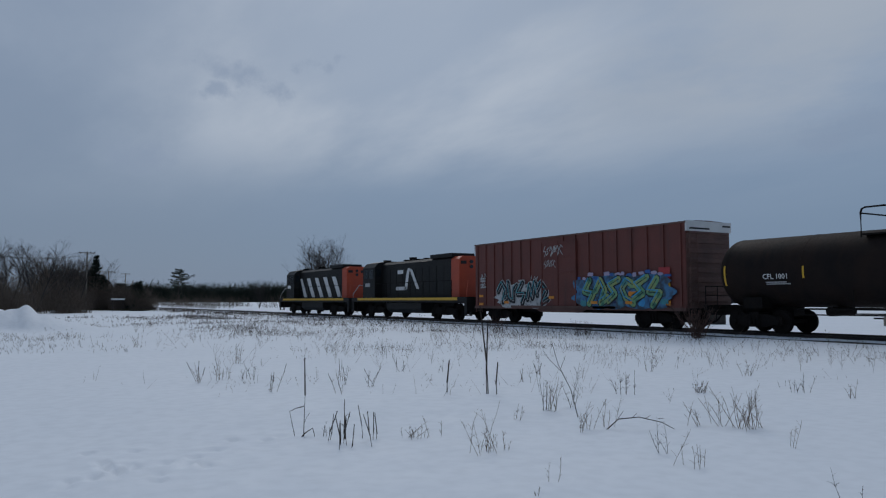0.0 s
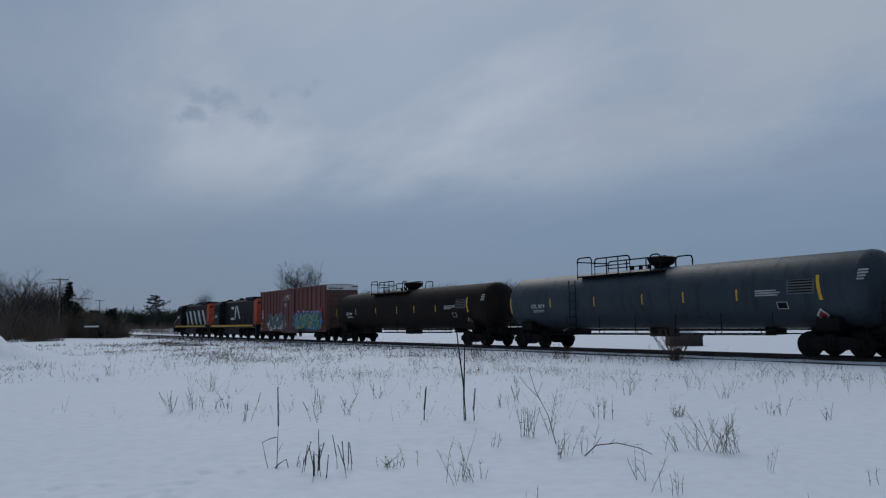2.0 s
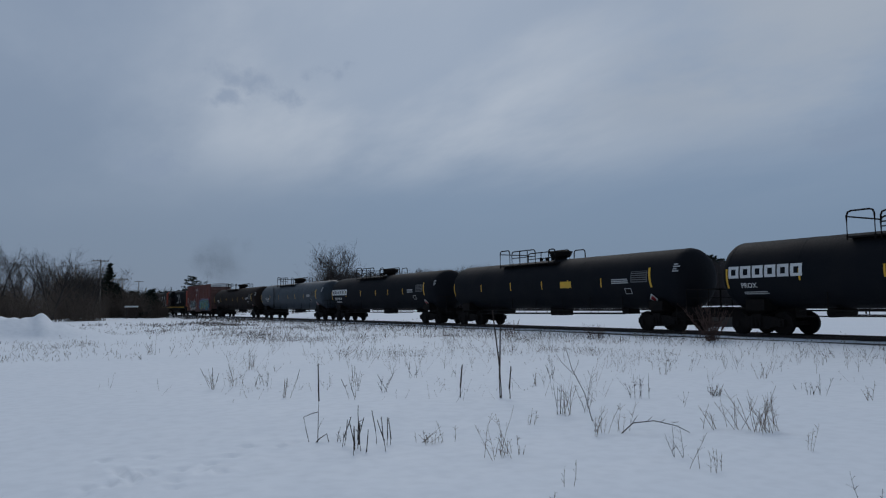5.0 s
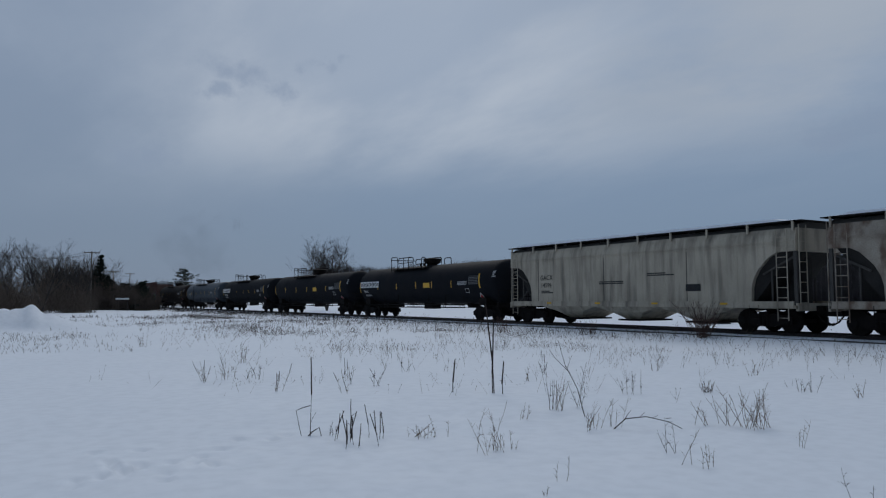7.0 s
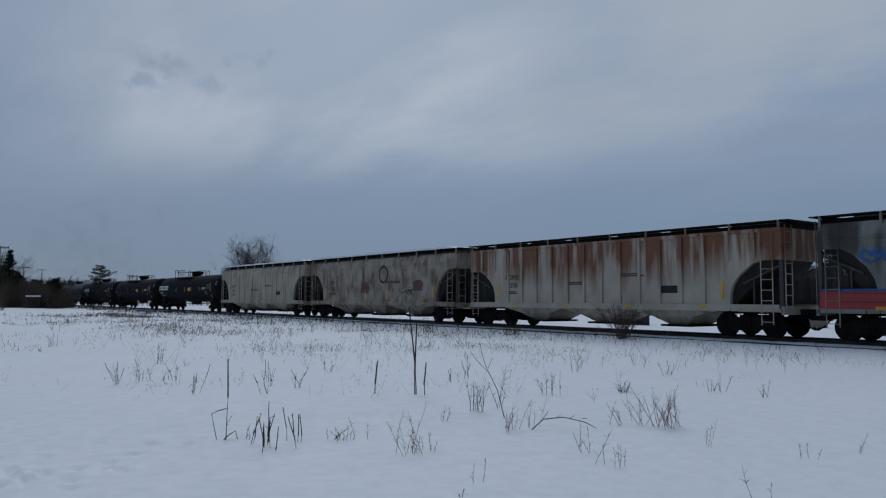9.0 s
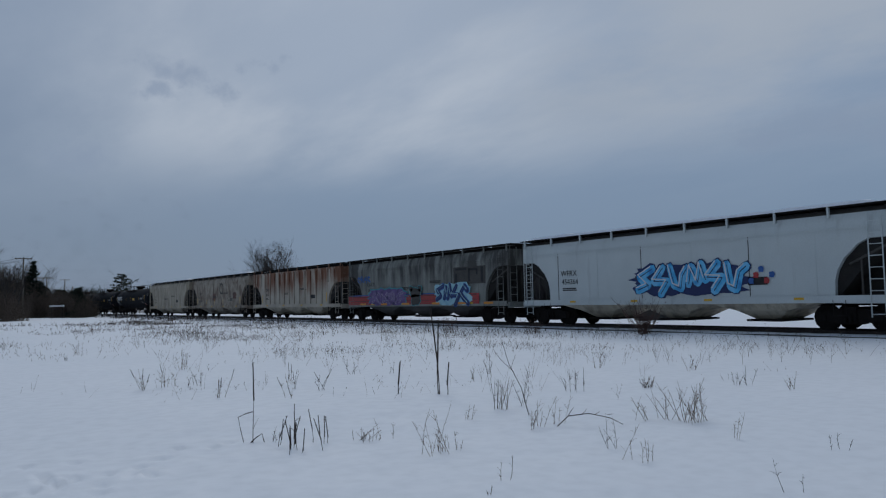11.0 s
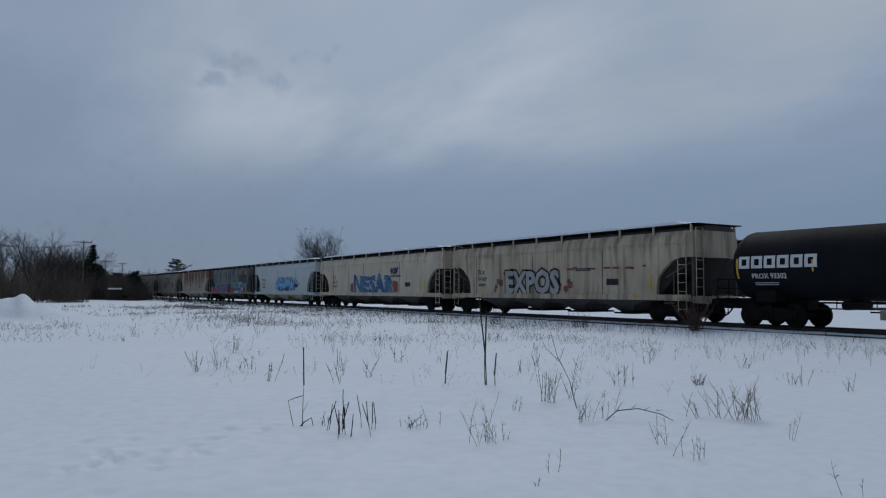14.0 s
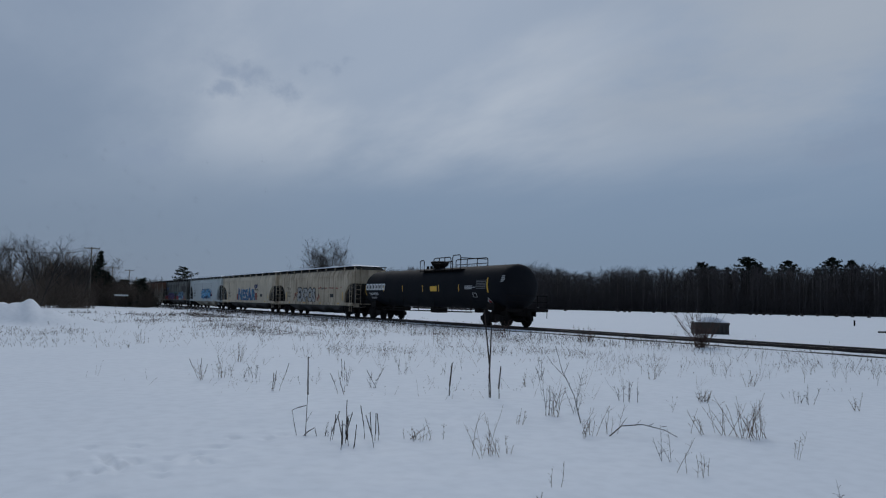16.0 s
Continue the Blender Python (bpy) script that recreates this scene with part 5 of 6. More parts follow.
def make_train():
    locomotive("black locomotive with white diagonal stripes and an orange-red end", 2.955, 2.245, True)
    locomotive("black locomotive with an orange-red end and a white sign", 2.245, 1.536, False)
    box_car(1.536, 0.858)
    tank_car("sooty brown-black tank car with yellow reflectors", 0.858, -0.04, TANK_BROWN, "CFL 1001", False, 1)
    tank_car("blue-grey tank car with a side ladder", -0.04, -0.905, TANK_GREY, "CFL 1019", False, 2, True)
    tank_car("glossy black tank car with white block lettering", -0.905, -1.755, TANK_BLACK, "PROX 95216", True, 3)
    tank_car("black tank car with small white lettering", -1.755, -2.61, TANK_BLACK, "", False, 4)
    tank_car("black tank car with white lettering and a yellow sign", -2.61, -3.470, TANK_BLACK, "PROX", True, 5)
    hopper_car("pale grey covered hopper with snow on its roof", -3.470, -4.228, HOP_GREY, ("GACX", "14596"), 1, lower=HOP_GREY)
    car, e, w = hopper_car("tan covered hopper stained with rust", -4.228, -4.988, HOP_TAN, ("SAMX", "11506"), 2, lower=HOP_TAN)
    bm = bmesh.new()
    for r0, r1, m in ((.55, .40, BLACK),):
        n = 24
        a = [bm.verts.new((-w - .02, -1.2 + r0 * math.cos(6.283 * k / n), 2.75 + r0 * math.sin(6.283 * k / n))) for k in range(n)]
        b = [bm.verts.new((-w - .02, -1.2 + r1 * math.cos(6.283 * k / n), 2.75 + r1 * math.sin(6.283 * k / n))) for k in range(n)]
        for k in range(n):
            bm.faces.new((a[k], a[(k + 1) % n], b[(k + 1) % n], b[k]))
    part("round_emblem", bm, DARK_GREY, car, "faded dark round emblem")
    wild_letters(-2.9, 1.45, 1.5, .55, 5, HOP_GREY, BLACK, car, w, 17, weight=.5)
    for yy in (3.4, 1.0, -1.6):
        patch("reflector", yy, 1.25, .09, .5, YELLOW, car, w, .018)
    blob_paint("stain", 1.5, 1.6, 1.0, .7, BOX_END, car, w, .013, 71, 5, "brown rust stain")
    blob_paint("stain", -4.4, 1.75, 1.0, .6, BOX_END, car, w, .013, 72, 5, "brown rust stain")
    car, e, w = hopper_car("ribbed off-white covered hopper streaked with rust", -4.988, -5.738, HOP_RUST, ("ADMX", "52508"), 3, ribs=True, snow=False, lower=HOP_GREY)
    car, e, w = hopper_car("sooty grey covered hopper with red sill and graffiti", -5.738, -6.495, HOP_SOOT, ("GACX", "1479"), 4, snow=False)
    patch("red_band", e - .1, 1.02, 2 * e - 2.4, .55, RED, car, w + .06, .008, "faded red band along the sill")
    patch("blue_band", e - .1, 1.58, 2 * e - 4, .07, BLUE, car, w, .016)
    for k in range(4):
        patch("band_ridge", e - .3, 1.10 + .13 * k, 2 * e - 2.8, .035, DARK_GREY if k % 2 else RUSTTAG, car, w + .06, .012)
    blob_paint("graffiti_edge", e - 2.85, .98, 4.7, 1.08, TEAL, car, w + .06, .015, 41, 13, "teal graffiti outline")
    blob_paint("graffiti_field", e - 2.95, .98, 4.5, 1.0, FILL_PURPLE, car, w + .06, .018, 41, 13, "purple graffiti field")
    wild_letters(e - 3.3, 1.05, 3.8, .72, 7, PURPLE, PINKISH, car, w + .06, 8, .022, weight=.5)
    for yy, zz, ww, hh in ((.42, .98, .95, .62), (.52, 1.45, 1.1, .52), (.62, 1.78, .36, .3), (-.36, 1.78, .36, .3)):
        blob_paint("graffiti_edge", yy + .05, zz - .04, ww + .1, hh + .08, TEAL, car, w + .06, .016, 51, 3)
        blob_paint("graffiti_patch", yy, zz, ww, hh, DARK_GREY, car, w + .06, .022, 51, 3, "dark green-edged graffiti shape")
    blob_paint("graffiti_field", -2.1, .96, 3.4, 1.2, PALE_CYAN, car, w + .06, .018, 5, 4, "pale blue graffiti field")
    wild_letters(-2.25, 1.05, 3.0, 1.0, 4, NAVY, BLUE, car, w + .06, 15, .024, weight=.8, shine=PALE_CYAN)
    wild_letters(e - 1.3, 2.45, 1.7, .4, 5, BLUE, BLUE, car, w, 77, .016, weight=.5)
    patch("faded_sign", -3.85, 2.08, 2.85, .92, DARK_GREY, car, w, .014, "faded dark sign panel")
    for yy, zz, ww, hh in ((-4.05, 2.82, 1.0, .12), (-6.3, 2.15, .22, .8), (-4.0, 2.15, .2, .5)):
        patch("sign_bar", yy, zz, ww, hh, BLACK, car, w, .020)
    for yy, zz, ww, hh in ((-5.2, 2.78, .8, .12), (-5.2, 2.2, .16, .7), (-5.9, 2.55, .14, .3)):
        patch("sign_bar", yy, zz, ww, hh, BLACK, car, w, .020)
    for yy in (6.7, 4.0, 1.4, -1.8, -4.3, -6.6):
        patch("reflector", yy, 1.0, .75, .11, ORANGE, car, w + .06, .027)
    car, e, w = hopper_car("clean pale covered hopper with blue graffiti", -6.495, -7.251, HOP_WHITE, ("WFRX", "454364"), 5, lower=HOP_GREY)
    blob_paint("graffiti_field", 1.6, 1.25, 5.2, 1.15, NAVY, car, w, .016, 9, 10, "navy graffiti outline")
    wild_letters(1.4, 1.3, 4.9, 1.05, 6, FILL_CYAN, NAVY, car, w, 21, .024, shine=WHITE)
    for k in range(5):
        blob_paint("graffiti_cloud", -3.6 - .2 * k, 1.6 + .2 * (k % 3), .2, .2, RED if k % 2 else BLUE, car, w, .03, k, 5)
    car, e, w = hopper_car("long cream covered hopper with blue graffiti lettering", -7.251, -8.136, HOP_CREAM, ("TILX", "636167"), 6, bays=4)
    for y0, ww, hh, sc in ((3.75, 1.0, .7, 0), (-2.9, 1.2, .8, 1)):
        blob_paint("graffiti_cloud", y0, 1.15, ww, hh, RUSTTAG, car, w, .014, 3 + sc, 9, "red spray cloud")
    for nm, mat, lf, th, lb in (("graffiti_outline", WHITE, .020, .145, "white graffiti outline"), ("graffiti_edge", NAVY, .026, .10, ""), ("graffiti", FILL_NESAR, .032, .05, "blue and teal graffiti letters")):
        lettering(nm, "NESAR", 3.15, 1.12, 1.26, mat, car, w, lf, th, 1.26, lb, wave=.045)
    for k, (y0, z0, ww) in enumerate(((2.9, 1.9, .5), (1.5, 1.5, .6), (.5, 2.0, .4), (-.6, 1.6, .5), (-1.8, 1.95, .5))):
        patch("letter_highlight", y0, z0, ww, .06, PALE_CYAN, car, w, .038, skew=.1)
    wild_letters(-3.0, 2.45, 1.1, .4, 4, NAVY, NAVY, car, w, 33)
    car, e, w = hopper_car("stained cream covered hopper with silver graffiti lettering", -8.136, -8.940, HOP_OLD, ("TILX", "54169"), 7, bays=4)
    rr = random.Random(19)
    for k in range(16):
        left = k < 8
        d = rr.uniform(.14, .42)
        blob_paint("graffiti_cloud", (4.35 if left else -.75) + rr.gauss(0, .45), 1.15 + rr.uniform(0, .95), d, d * .9, (RUSTTAG, RUSTTAG, ORANGE, BOX_END)[k % 4], car, w, .014 + .0004 * k, 6 + k, 6, "rust-red spray cloud")
    for nm, mat, lf, th, lb in (("graffiti_outline", BLACK, .022, .16, "black graffiti edge"), ("graffiti", SILVER, .030, .07, "silver graffiti letters")):
        lettering(nm, "EXPOS", 3.65, 1.2, 1.12, mat, car, w, lf, th, .97, lb, wave=.018)
    for k in range(9):
        blob_paint("stain", -1.4 - k * .62 + rr.uniform(-.2, .2), 2.28 + rr.uniform(-.05, .08), rr.uniform(.2, .6), .09, RUSTTAG, car, w, .0125, 90 + k, 7, "line of rust spots")
    tank_car("clean black tank car at the rear of the train", -8.940, -9.79, TANK_BLACK, "PROX 93302", True, 7)


make_train()


# ---- things in the snow ----
def weed(x, y, h, stems, seed, heads=0.0, lean=0.25, spread=0.12, mat=STRAW, thick=0.006, branch=2, name="dry_weed", label="dry brown weed stalks standing in the snow", category="weed", head_len=0.10):
    rnd = random.Random(seed)
    t = thing(name, label, category, "dry weeds in the snow", at=pose(x, y, ground_z(x, y) - 0.02))
    for s in range(stems):
        bm = bmesh.new()
        p = Vector((rnd.uniform(-spread, spread), rnd.uniform(-spread, spread), 0))
        hh = h * (1.0 if s == 0 else rnd.uniform(.45, .95))
        d = Vector((rnd.uniform(-lean, lean), rnd.uniform(-lean, lean), 1))
        pts = [p]
        for _ in range(4):
            p = p + d * hh / 4
            d = d + Vector((rnd.uniform(-.12, .12), rnd.uniform(-.12, .12), -.02))
            pts.append(p)
        tube(bm, pts, thick, thick * .5, 4)
        for _ in range(branch):
            i = rnd.randint(1, 3)
            a = pts[i]
            b = a + Vector((rnd.uniform(-.8, .8), rnd.uniform(-.8, .8), rnd.uniform(.3, 1))) * hh * .22
            tube(bm, [a, a.lerp(b, .5) + Vector((0, 0, .01)), b], thick * .6, thick * .3, 3)
        stem = part("stem", bm, mat, t)
        if rnd.random() < heads:
            bm = bmesh.new()
            a, b = pts[-1], pts[-1] + (pts[-1] - pts[-2]).normalized() * head_len * 1.1
            a = a - (b - a) * .6
            tube(bm, [a, a.lerp(b, .3), a.lerp(b, .7), b], thick * 1.5, thick * 1.0, 6)
            for _ in range(8):
                c = a.lerp(b, rnd.random())
                e = c + Vector((rnd.uniform(-1, 1), rnd.uniform(-1, 1), rnd.uniform(.2, 1))) * thick * 3.2
                tube(bm, [c, e], thick * .9, thick * .3, 3)
            part("seed_head", bm, SEED, stem)
    return t


def make_weeds():
    # tall stalks with seed spikes: x, y, height, stems, heads
    weed(3.28, 8.72, .70, 1, 1, 1, .03, .01, SEED, .006, 1, "seed_stalk", "tall dark weed stalk with a seed spike", "weed", .26)
    weed(6.84, 11.29, .34, 1, 2, 1, .05, .01, SEED, .010, 0, "seed_stalk", "tall dark weed stalk with a seed spike", "weed", .22)
    weed(7.34, 10.75, .95, 2, 3, 1, .10, .05, SEED, .010, 0, "seed_stalk", "tall leaning dark weed stalks with seed spikes", "weed", .55)
    weed(7.44, 10.65, .34, 1, 4, 1, .10, .08, SEED, .009, 0, "seed_stalk", "dark weed stalk with a seed spike", "weed", .22)
    weed(3.74, 8.60, .44, 1, 5, 0, .18, .02, SEED, .008, 2)
    weed(3.62, 8.03, .27, 14, 6, 1, .22, .36, SEED, .0042, 0, label="cluster of dark seed-headed weed stalks", head_len=.14)
    # broken stalk bent down from the tall one, and a fallen loop beside it
    left = Vector((-.86, .51, 0))
    t = thing("bent_stalk", "broken weed stalk bent over in the snow", "weed", "dry weeds in the snow", pose(3.28, 8.72, ground_z(3.28, 8.72)))
    for pts, r in (([left * .01 + Vector((0, 0, .36)), left * .10 + Vector((0, 0, .335)), left * .18 + Vector((0, 0, .30)), left * .15 + Vector((0, 0, .15)), left * .11 - Vector((0, 0, .02))], .0055),
                   ([left * .06 - Vector((0, 0, .03)), left * -.02 + Vector((0, 0, .05)), left * -.10 + Vector((0, 0, .10)), left * -.125 + Vector((0, 0, .0))], .0075)):
        bm = bmesh.new()
        tube(bm, pts, r, r * .7, 5)
        part("stem", bm, SEED, t)
    t = thing("leaning_stem", "long bare stem leaning over the weeds", "weed", "dry weeds in the snow", pose(7.0, 8.05, ground_z(7.0, 8.05)))
    bm = bmesh.new()
    tube(bm, [Vector((0, 0, -.02)), left * .10 + Vector((0, 0, .38)), left * .27 + Vector((0, 0, .72)), left * .36 + Vector((0, 0, 1.05))], .0065, .003, 5)
    tube(bm, [left * .2 + Vector((0, 0, .6)), left * .40 + Vector((0, 0, .80)), left * .48 + Vector((0, 0, .92))], .004, .002, 4)
    tube(bm, [left * .24 + Vector((0, 0, .66)), left * .17 + Vector((0, 0, .84))], .003, .002, 4)
    part("stem", bm, SEED, t)
    weed(7.0, 8.75, .50, 6, 66, 0, .12, .07, SEED, .0042, 3, label="tight clump of dark dry stalks in the snow")
    # flattened tangle
    weed(4.35, 8.0, .20, 9, 67, 0, 1.3, .06, STRAW, .003, 3, label="flattened tangle of dry stems on the snow")
    weed(10.7, 9.15, .16, 9, 68, 0, 1.4, .08, SEED, .004, 2, label="flattened tangle of dry stems on the snow")
    for k, (x, y, h, n) in enumerate(((3.54, 8.63, .2, 4), (4.38, 7.97, .18, 7), (4.62, 7.91, .28, 2), (8.75, 14.78, .32, 2), (4.54, 6.8, .58, 7), (4.74, 6.86, .22, 12), (8.0, 15.26, .4, 4), (6.14, 8.28, .25, 5), (7.06, 8.63, .52, 5), (7.45, 8.72, .72, 4), (6.43, 7.31, .42, 10), (6.85, 7.3, .40, 5), (6.18, 5.79, .40, 4), (6.02, 5.23, .40, 6), (10.74, 9.12, .25, 10), (9.33, 9.53, .46, 7), (12.74, 12.21, .35, 5), (7.66, 5.25, .36, 3), (12.15, 8.23, .40, 7), (12.18, 7.3, .33, 5), (4.4, 5.39, .24, 2), (6.0, 3.62, .30, 2), (3.56, 15.3, .42, 6), (4.08, 15.6, .48, 7), (4.47, 15.35, .38, 7), (4.34, 13.16, .42, 5), (6.13, 14.29, .38, 4), (6.22, 13.02, .34, 5), (4.44, 28.37, .5, 8), (5.56, 19.61, .48, 8), (5.9, 13.6, .4, 3), (5.2, 12.2, .3, 3), (9.0, 12.0, .3, 4), (10.2, 13.0, .35, 5), (13.6, 10.4, .36, 6), (3.9, 5.0, .1, 2), (7.9, 4.2, .2, 3), (8.6, 4.0, .25, 2))):
        weed(x, y, h, n, 100 + k, .3 if y > 12 else 0, .42, .16 if n > 5 else .08, STRAW if k % 3 else SEED, .0026 if math.hypot(x, y) < 11 else .0038, 6)
    # arched stem and the wide shrub
    t = thing("arched_stem", "long dry stem arched over in the snow", "weed", "dry weeds in the snow", pose(6.95, 7.0, ground_z(6.95, 7.0)))
    bm = bmesh.new()
    tube(bm, [(-.25, .2, -.02), (-.12, .1, .13), (.08, -.06, .16), (.30, -.22, .10), (.42, -.32, .02)], .008, .004, 5)
    for k in range(4):
        a = Vector((-.12 + .13 * k, .1 - .1 * k, .14))
        tube(bm, [a, a + Vector((.05, -.05, .10 - .03 * k))], .005, .002, 3)
    part("stem", bm, SEED, t)
    weed(8.27, 6.32, .60, 22, 61, 0, .55, .22, STRAW, .0035, 5, "dry_shrub", "spreading leafless shrub in the snow", "shrub")
    weed(8.0, 6.7, .45, 10, 62, 0, .6, .2, STRAW, .0035, 5, "dry_shrub", "spreading leafless shrub in the snow", "shrub")
    weed(22.45, 19.2, 1.55, 60, 63, 0, .62, .22, REDTWIG, .009, 5, "dry_shrub", "leafless brown shrub beside the railway track", "shrub")
    weed(21.6, 24.5, .75, 26, 64, 0, .8, .3, REDTWIG, .007, 4, "dry_shrub", "small leafless shrub beside the railway track", "shrub")
    weed(20.8, 29.5, .95, 22, 65, 0, .6, .4, REDTWIG, .008, 4, "dry_shrub", "small leafless shrub beside the railway track", "shrub")


make_weeds()


def make_dry_grass():
    """Sparse dead grass and weed stubble over the near field, dense towards the track."""
    rnd = random.Random(77)
    V, F, H = [], [], []

    def blade(x, y, z, h, w, head):
        d = Vector((rnd.gauss(0, .55), rnd.gauss(0, .55), 1)) * h
        p = Vector((x, y, z - .02))
        s = Vector((rnd.uniform(-1, 1), rnd.uniform(-1, 1), 0)).normalized() * w
        u = Vector((-s.y, s.x, 0))
        dark = int(rnd.random() < .45)
        i = len(V)
        V.extend((p + s, p - s * .5 + u, p - s * .5 - u, p + d * .6 + s * .7, p + d * .6 - s * .35 + u * .7, p + d * .6 - s * .35 - u * .7, p + d + Vector((rnd.uniform(-.1, .1), rnd.uniform(-.1, .1), 0)) * h))
        for k in range(3):
            F.append((i + k, i + (k + 1) % 3, i + 3 + (k + 1) % 3, i + 3 + k))
            F.append((i + 3 + k, i + 3 + (k + 1) % 3, i + 6))
            H.extend((dark, dark))
        if head:
            c = p + d * .95
            i = len(V)
            r = w * 3.2
            V.extend((c + Vector((r, 0, 0)), c + Vector((-r * .5, r * .87, 0)), c + Vector((-r * .5, -r * .87, 0)), c + Vector((0, 0, r * 2.6)), c - Vector((0, 0, r))))
            for k in range(3):
                F.append((i + k, i + (k + 1) % 3, i + 3))
                F.append((i + (k + 1) % 3, i + k, i + 4))
                H.extend((1, 1))

    made = 0
    while made < 1900:
        x, y = rnd.uniform(2, 23.5), rnd.uniform(9, 80)
        if y < 9 + (12 - x) * .25:
            continue
        dens = 0.10 + 0.75 * max(0, min(1, (x - 5 - max(0, 22 - y) * .35) / 14))
        dens *= 0.06 + 2.4 * max(0, noise.noise((x * .22, y * .16, 2)) + .08) * (0.25 + 1.5 * max(0, noise.noise((x * .9, y * .6, 7)) + .25))
        if rnd.random() > dens:
            continue
        made += 1
        z = ground_z(x, y)
        far = math.hypot(x, y)
        for _ in range(rnd.choice((1, 2, 3, 4, 6, 9))):
            blade(x + rnd.gauss(0, .22), y + rnd.gauss(0, .3), z, rnd.choice((.05, .08, .10, .14, .20, .32)) * rnd.uniform(.7, 1.2), max(.0022, far * .00014), rnd.random() < .35)
    # branched weeds with dark heads, singly and in loose groups
    for _ in range(620):
        x, y = rnd.uniform(4, 23), rnd.uniform(8, 48)
        if x < 5 + max(0, 15 - y) * .5 or noise.noise((x * .3, y * .25, 12)) < rnd.uniform(-.1, .3):
            continue
        z, hh = ground_z(x, y), rnd.uniform(.22, .62)
        w = max(.0022, math.hypot(x, y) * .00016)
        lean = Vector((rnd.uniform(-.2, .2), rnd.uniform(-.2, .2), 1)) * hh
        blade(x, y, z, hh, w, True)
        for q in range(rnd.randint(3, 7)):
            f = rnd.uniform(.15, .8)
            blade(x + lean.x * f * .3, y + lean.y * f * .3, z + hh * f * .8, hh * rnd.uniform(.25, .5), w * .7, rnd.random() < .6)
    for _ in range(420):
        y = rnd.uniform(14, 120)
        x = TRACK - rnd.uniform(2.3, 4.6)
        z = ground_z(x, y)
        for _ in range(rnd.randint(2, 8)):
            blade(x + rnd.gauss(0, .3), y + rnd.gauss(0, .5), z, rnd.uniform(.06, .32), max(.004, math.hypot(x, y) * .00018), rnd.random() < .3)
    for _ in range(240):
        x, y = rnd.gauss(0.8, 2.2), rnd.uniform(26, 42)
        z = ground_z(x, y)
        for _ in range(rnd.randint(1, 4)):
            blade(x + rnd.gauss(0, .3), y + rnd.gauss(0, .5), z, rnd.uniform(.06, .2), .007, False)
    me = bpy.data.meshes.new("dry_grass")
    me.from_pydata(V, [], F)
    me.materials.append(STRAW), me.materials.append(SEED)
    me.polygons.foreach_set("material_index", H)
    tagged(new("dry_grass", me), "sparse dead grass and weed stubble poking through snow", "dry grass", kind="stuff")


make_dry_grass()


def utility_pole(x, y, h, label, arms=1, lean=0.0):
    t = thing("utility_pole", label, "utility pole", "poles beside the road", pose(x, y, ground_z(x, y), 0, lean))
    bm = bmesh.new()
    tube(bm, [(0, 0, -.2), (0, 0, h)], .17, .11, 8)
    part("pole", bm, POLEWOOD, t)
    for k in range(arms):
        z = h - .25 - .9 * k
        part("crossarm", bm_box(-1.25, 1.25, -.06, .06, z - .07, z + .07), POLEWOOD, t)
        for px in (-1.15, -.5, .5, 1.15):
            bm = bmesh.new()
            tube(bm, [(px, 0, z + .07), (px, 0, z + .25)], .05, .035, 6)
            part("insulator", bm, STEEL, t)
    return t


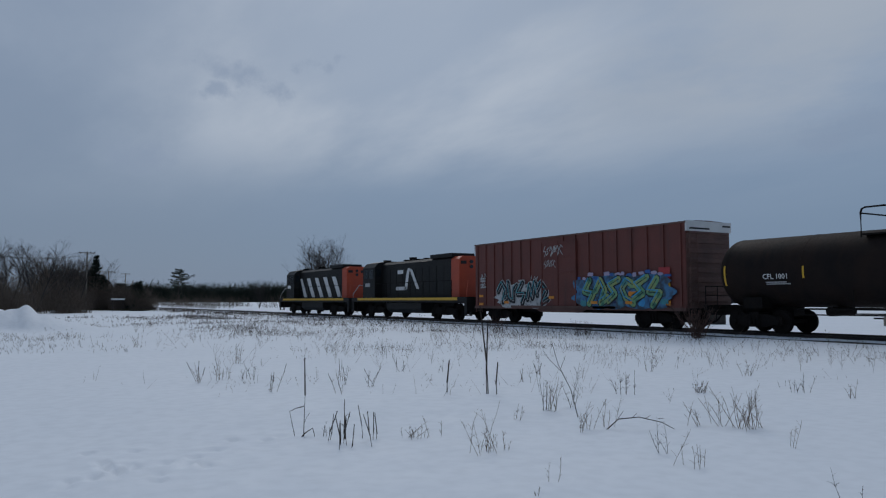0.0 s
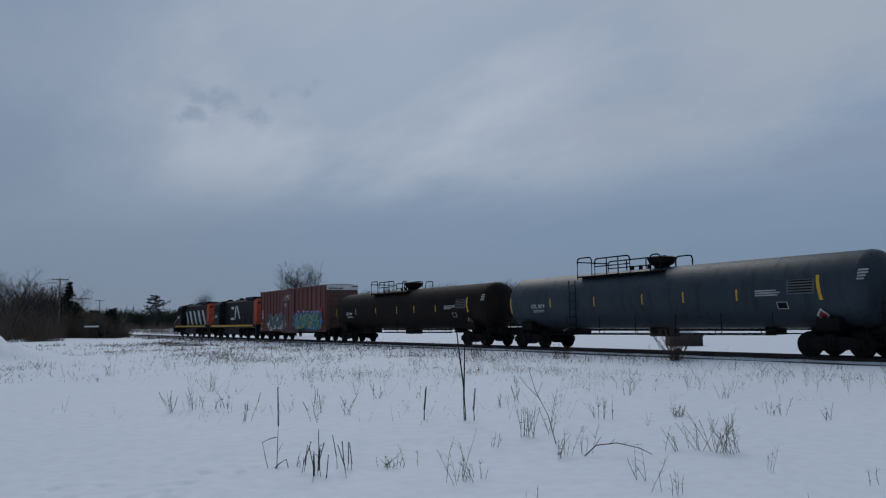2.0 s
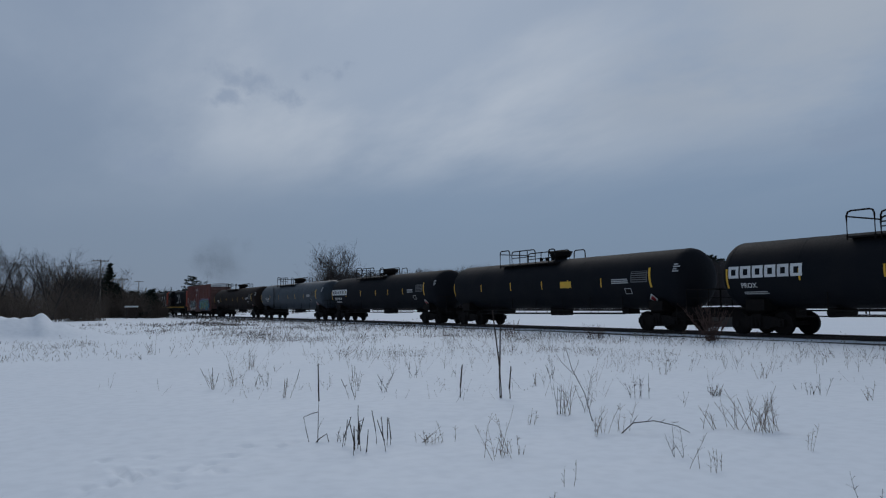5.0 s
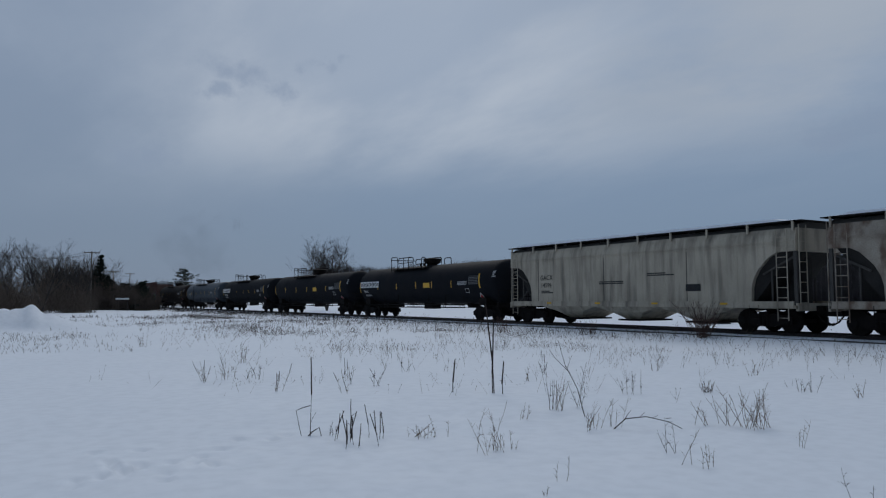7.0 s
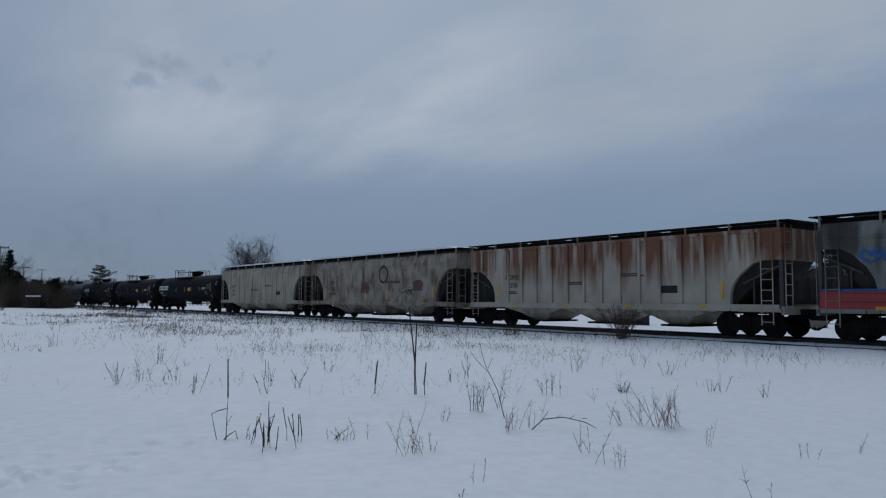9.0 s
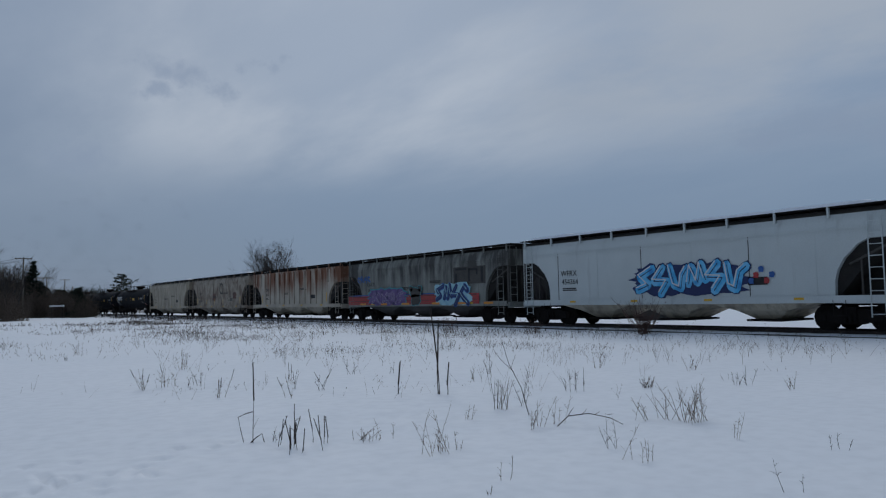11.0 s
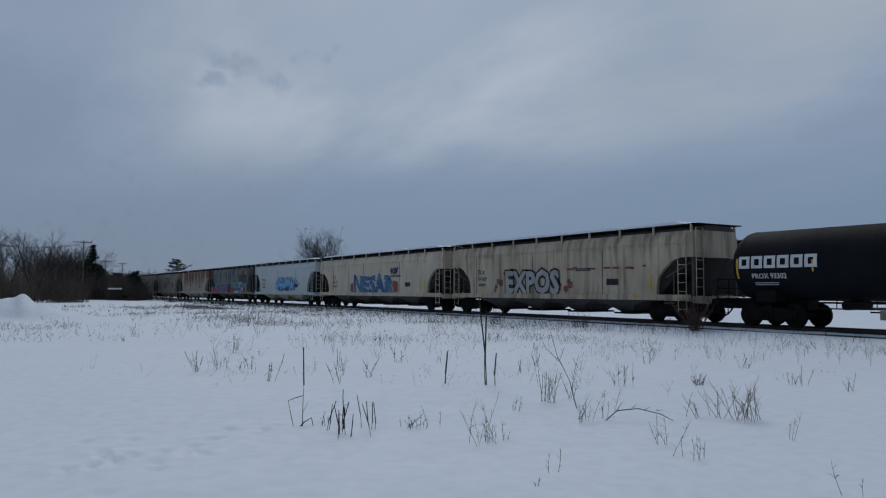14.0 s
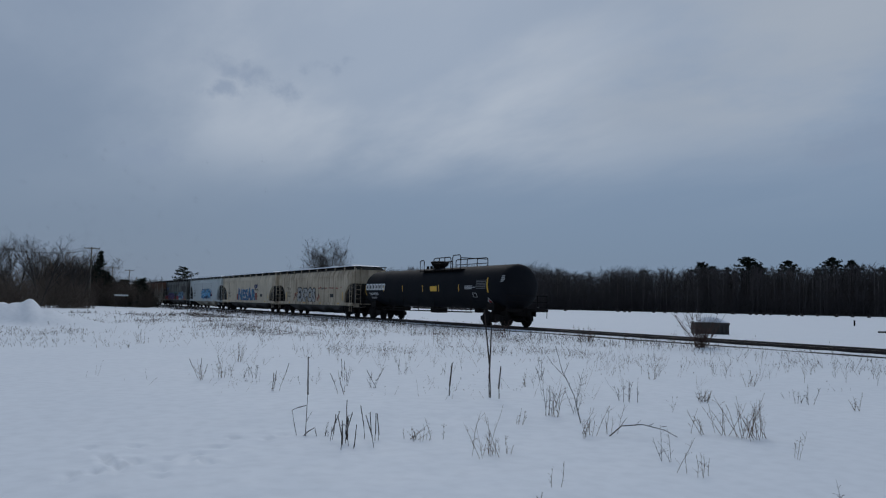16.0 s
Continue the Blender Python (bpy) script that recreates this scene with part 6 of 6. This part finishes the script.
def make_far_things():
    utility_pole(13.6, 139.5, 9.9, "weathered wooden utility pole with a crossarm")
    utility_pole(21.8, 178.7, 8.0, "far wooden utility pole with a crossarm")
    utility_pole(26.6, 190, 6.4, "leaning wooden pole beyond the brush", 0, 18)
    utility_pole(33.5, 237, 9.6, "far wooden utility pole with a crossarm")
    utility_pole(-2.6, 97, 7.4, "wooden utility pole with two crossarms", 2)
    bm = bmesh.new()
    for a, b, za, zb in (((-2.6, 97), (13.6, 139.5), 7.0, 9.6), ((13.6, 139.5), (21.8, 178.7), 9.6, 7.7), ((21.8, 178.7), (33.5, 237), 7.7, 9.2), ((-16, 55), (-2.6, 97), 7.2, 7.0)):
        for off in (-1.1, .5, 1.1):
            pts = [(a[0] + (b[0] - a[0]) * k / 8 + off, a[1] + (b[1] - a[1]) * k / 8, za + (zb - za) * k / 8 - .9 * (1 - (k / 4 - 1) ** 2) - .3) for k in range(9)]
            tube(bm, pts, .018, None, 4)
    tagged(new("overhead_wires", mesh_of("overhead_wires", bm, STEEL)), "thin overhead wires strung between wooden poles", "wires")
    # white road sign board beyond the brush
    t = thing("sign_board", "white board on posts beside the road", "sign", at=pose(16.1, 120.9, -.4, 0, 0, -8))
    part("board", bm_box(-.95, .95, -.03, .03, 1.75, 1.98), WHITE, t)
    for x in (-.7, .7):
        part("post", bm_box(x - .04, x + .04, -.05, .0, -.1, 1.7), BARK, t)
    # concrete culvert head capped with snow behind the track
    c = (39.0, 32.6)
    t = thing("culvert_box", "dark ribbed concrete box capped with snow", "culvert", at=pose(c[0], c[1], -.46, 0, 0, -38))
    part("body", bm_box(-1.0, 1.0, -.7, .7, 0, .78), CONCRETE, t)
    bm = bmesh.new()
    for k in range(9):
        x = -.96 + k * .24
        box(bm, x - .05, x + .05, -.78, -.7, 0, .80)
    part("rib", bm, CONCRETE, t)
    part("top_beam", bm_box(-1.06, 1.06, -.80, -.62, .70, .84), CONCRETE, t)
    bm = bmesh.new()
    rows = []
    for k in range(15):
        u = -1.04 + 2.08 * k / 14
        rows.append([(u, -.72, .80), (u, -.45, .82 + .30 * max(0, 1 - (u / 1.08) ** 2)), (u, 0, .88 + .36 * max(0, 1 - (u / 1.08) ** 2)), (u, .45, .82 + .3 * max(0, 1 - (u / 1.08) ** 2)), (u, .74, .78)])
    loft(bm, rows, False, False)
    part("snow_cap", bm, SNOW, t, "rounded cap of snow", smooth=True)
    # stubs and posts in the far field
    rnd = random.Random(2)
    bm = bmesh.new()
    loft(bm, [[(r * math.cos(a), r * 1.1 * math.sin(a), z) for a in (6.283 * k / 9 for k in range(9))] for r, z in ((.38, -.2), (.40, .15), (.33, .45), (.16, .62))])
    me = mesh_of("bush_clump", bm, TWIG, True)
    for k in range(30):
        x, y = on_bearing(43 + 22 * (k + rnd.random()) / 30 - (4 * rnd.random() if k % 3 == 0 else 0), 238 + rnd.uniform(-14, 10))
        ob = new("bush_clump", me)
        ob.matrix_basis = pose(x, y, -.36, rnd.uniform(-6, 6), rnd.uniform(-8, 8), rnd.uniform(0, 90))
        tagged(ob, "small dark rounded clump at the edge of the snowy field", "bush", "clumps at the field's edge")
    # second box beyond the track with a pipe
    x, y = on_bearing(62.1, 51)
    t = thing("culvert_box", "pale grey concrete box capped with snow, with a pipe", "culvert", at=pose(x, y, -.42, 0, 0, -60))
    part("body", bm_box(-.85, .85, -.55, .55, 0, .62), POLEWOOD, t)
    bm = bmesh.new()
    loft(bm, [[(u, -.58, .615), (u, -.40, .70 + .16 * q), (u, 0, .74 + .22 * q), (u, .40, .70 + .16 * q), (u, .58, .615)] for u, q in ((-.88, 0), (-.7, .6), (0, 1), (.7, .6), (.88, 0))], False, False)
    part("snow_cap", bm, SNOW, t, "rounded cap of snow", smooth=True)
    bm = bmesh.new()
    tube(bm, [(-.8, -.2, .50), (-1.35, -.2, .50)], .05, None, 8)
    part("pipe", bm, STEEL, t)
    t = thing("marker_post", "dark marker post standing in the snowy field", "post", at=pose(81.7, 48.6, -.36))
    part("post", bm_box(-.06, .06, -.06, .06, -.1, .62), STEEL, t)


make_far_things()


# ---- exhaust smoke ----
SMOKE = material("exhaust_soot", (0.07, 0.07, 0.072), (0.05, 0.05, 0.05), 1.0, spec=0.0)
PUFFS = []


def make_smoke():
    rnd = random.Random(15)
    shapes = []
    for k in range(4):
        bm = bmesh.new()
        for _ in range(520):
            c = Vector((rnd.gauss(0, .45), rnd.gauss(0, .55), rnd.gauss(0, .5)))
            a = Vector((rnd.uniform(-1, 1), rnd.uniform(-1, 1), rnd.uniform(-1, 1))).normalized() * .0125
            b = a.cross(Vector((rnd.uniform(-1, 1), rnd.uniform(-1, 1), rnd.uniform(-1, 1)))).normalized() * .0115
            bm.faces.new([bm.verts.new(c + q) for q in (a, b - a * .5, -b - a * .5)])
        shapes.append(mesh_of("smoke_puff", bm, SMOKE))
    for k in range(92):
        ob = new("smoke_puff", shapes[k % 4])
        ob.visible_shadow = False
        tagged(ob, "thin grey puff of diesel exhaust smoke above the line", "smoke", "exhaust smoke", "stuff")
        PUFFS.append((ob, 1.60 + 0.0035 * k, rnd.gauss(0, 1), rnd.gauss(0, 1), rnd.gauss(0, 1)))


make_smoke()


# ---- what moves ----
def motions():
    for car, mid in CARS:
        walk(car, [(t, pose(TRACK, mid + SPEED * t, 0)) for t in range(0, 17)])
    # smoke rides in the second engine's hood, leaves its stack and hangs behind
    mid = CARS[0][1]
    for ob, born, dx, dy, lift in PUFFS:
        rows = []
        for k in range(33):
            t = k / 2
            if t <= born:
                rows.append((t, pose(TRACK, mid + 0.5 + SPEED * t, 2.7)))
            else:
                a = t - born
                ease = 1 - math.exp(-a * 2.2)
                wide = ease * (.35 + .42 * a ** .8 + .012 * a ** 2.6)
                y = mid + 0.5 + SPEED * (born + 0.32 * (1 - math.exp(-a / 0.32))) + 1.6 * a + 0.42 * a * a + dy * wide * 1.5
                z = 2.7 + 2.6 * ease + 0.62 * min(a, 5) * ease + max(lift * wide * .9, -1.5 - .2 * a)
                rows.append((t, pose(TRACK + dx * wide, y, z, 0, 0, 12 * a)))
        walk(ob, rows)
    # wheels roll with the rails
    done = {}
    for ob, q, r in WHEELS:
        if (q, r) not in done:
            w = math.degrees(SPEED / r)
            walk(ob, [(k / 30, pose(0, q, r, -w * k / 30)) for k in range(481)])
            done[q, r] = ob.animation_data.action, ob.animation_data.action_slot
        else:
            ob.rotation_mode = "QUATERNION"
            ob.animation_data_create()
            ob.animation_data.action, ob.animation_data.action_slot = done[q, r]


motions()
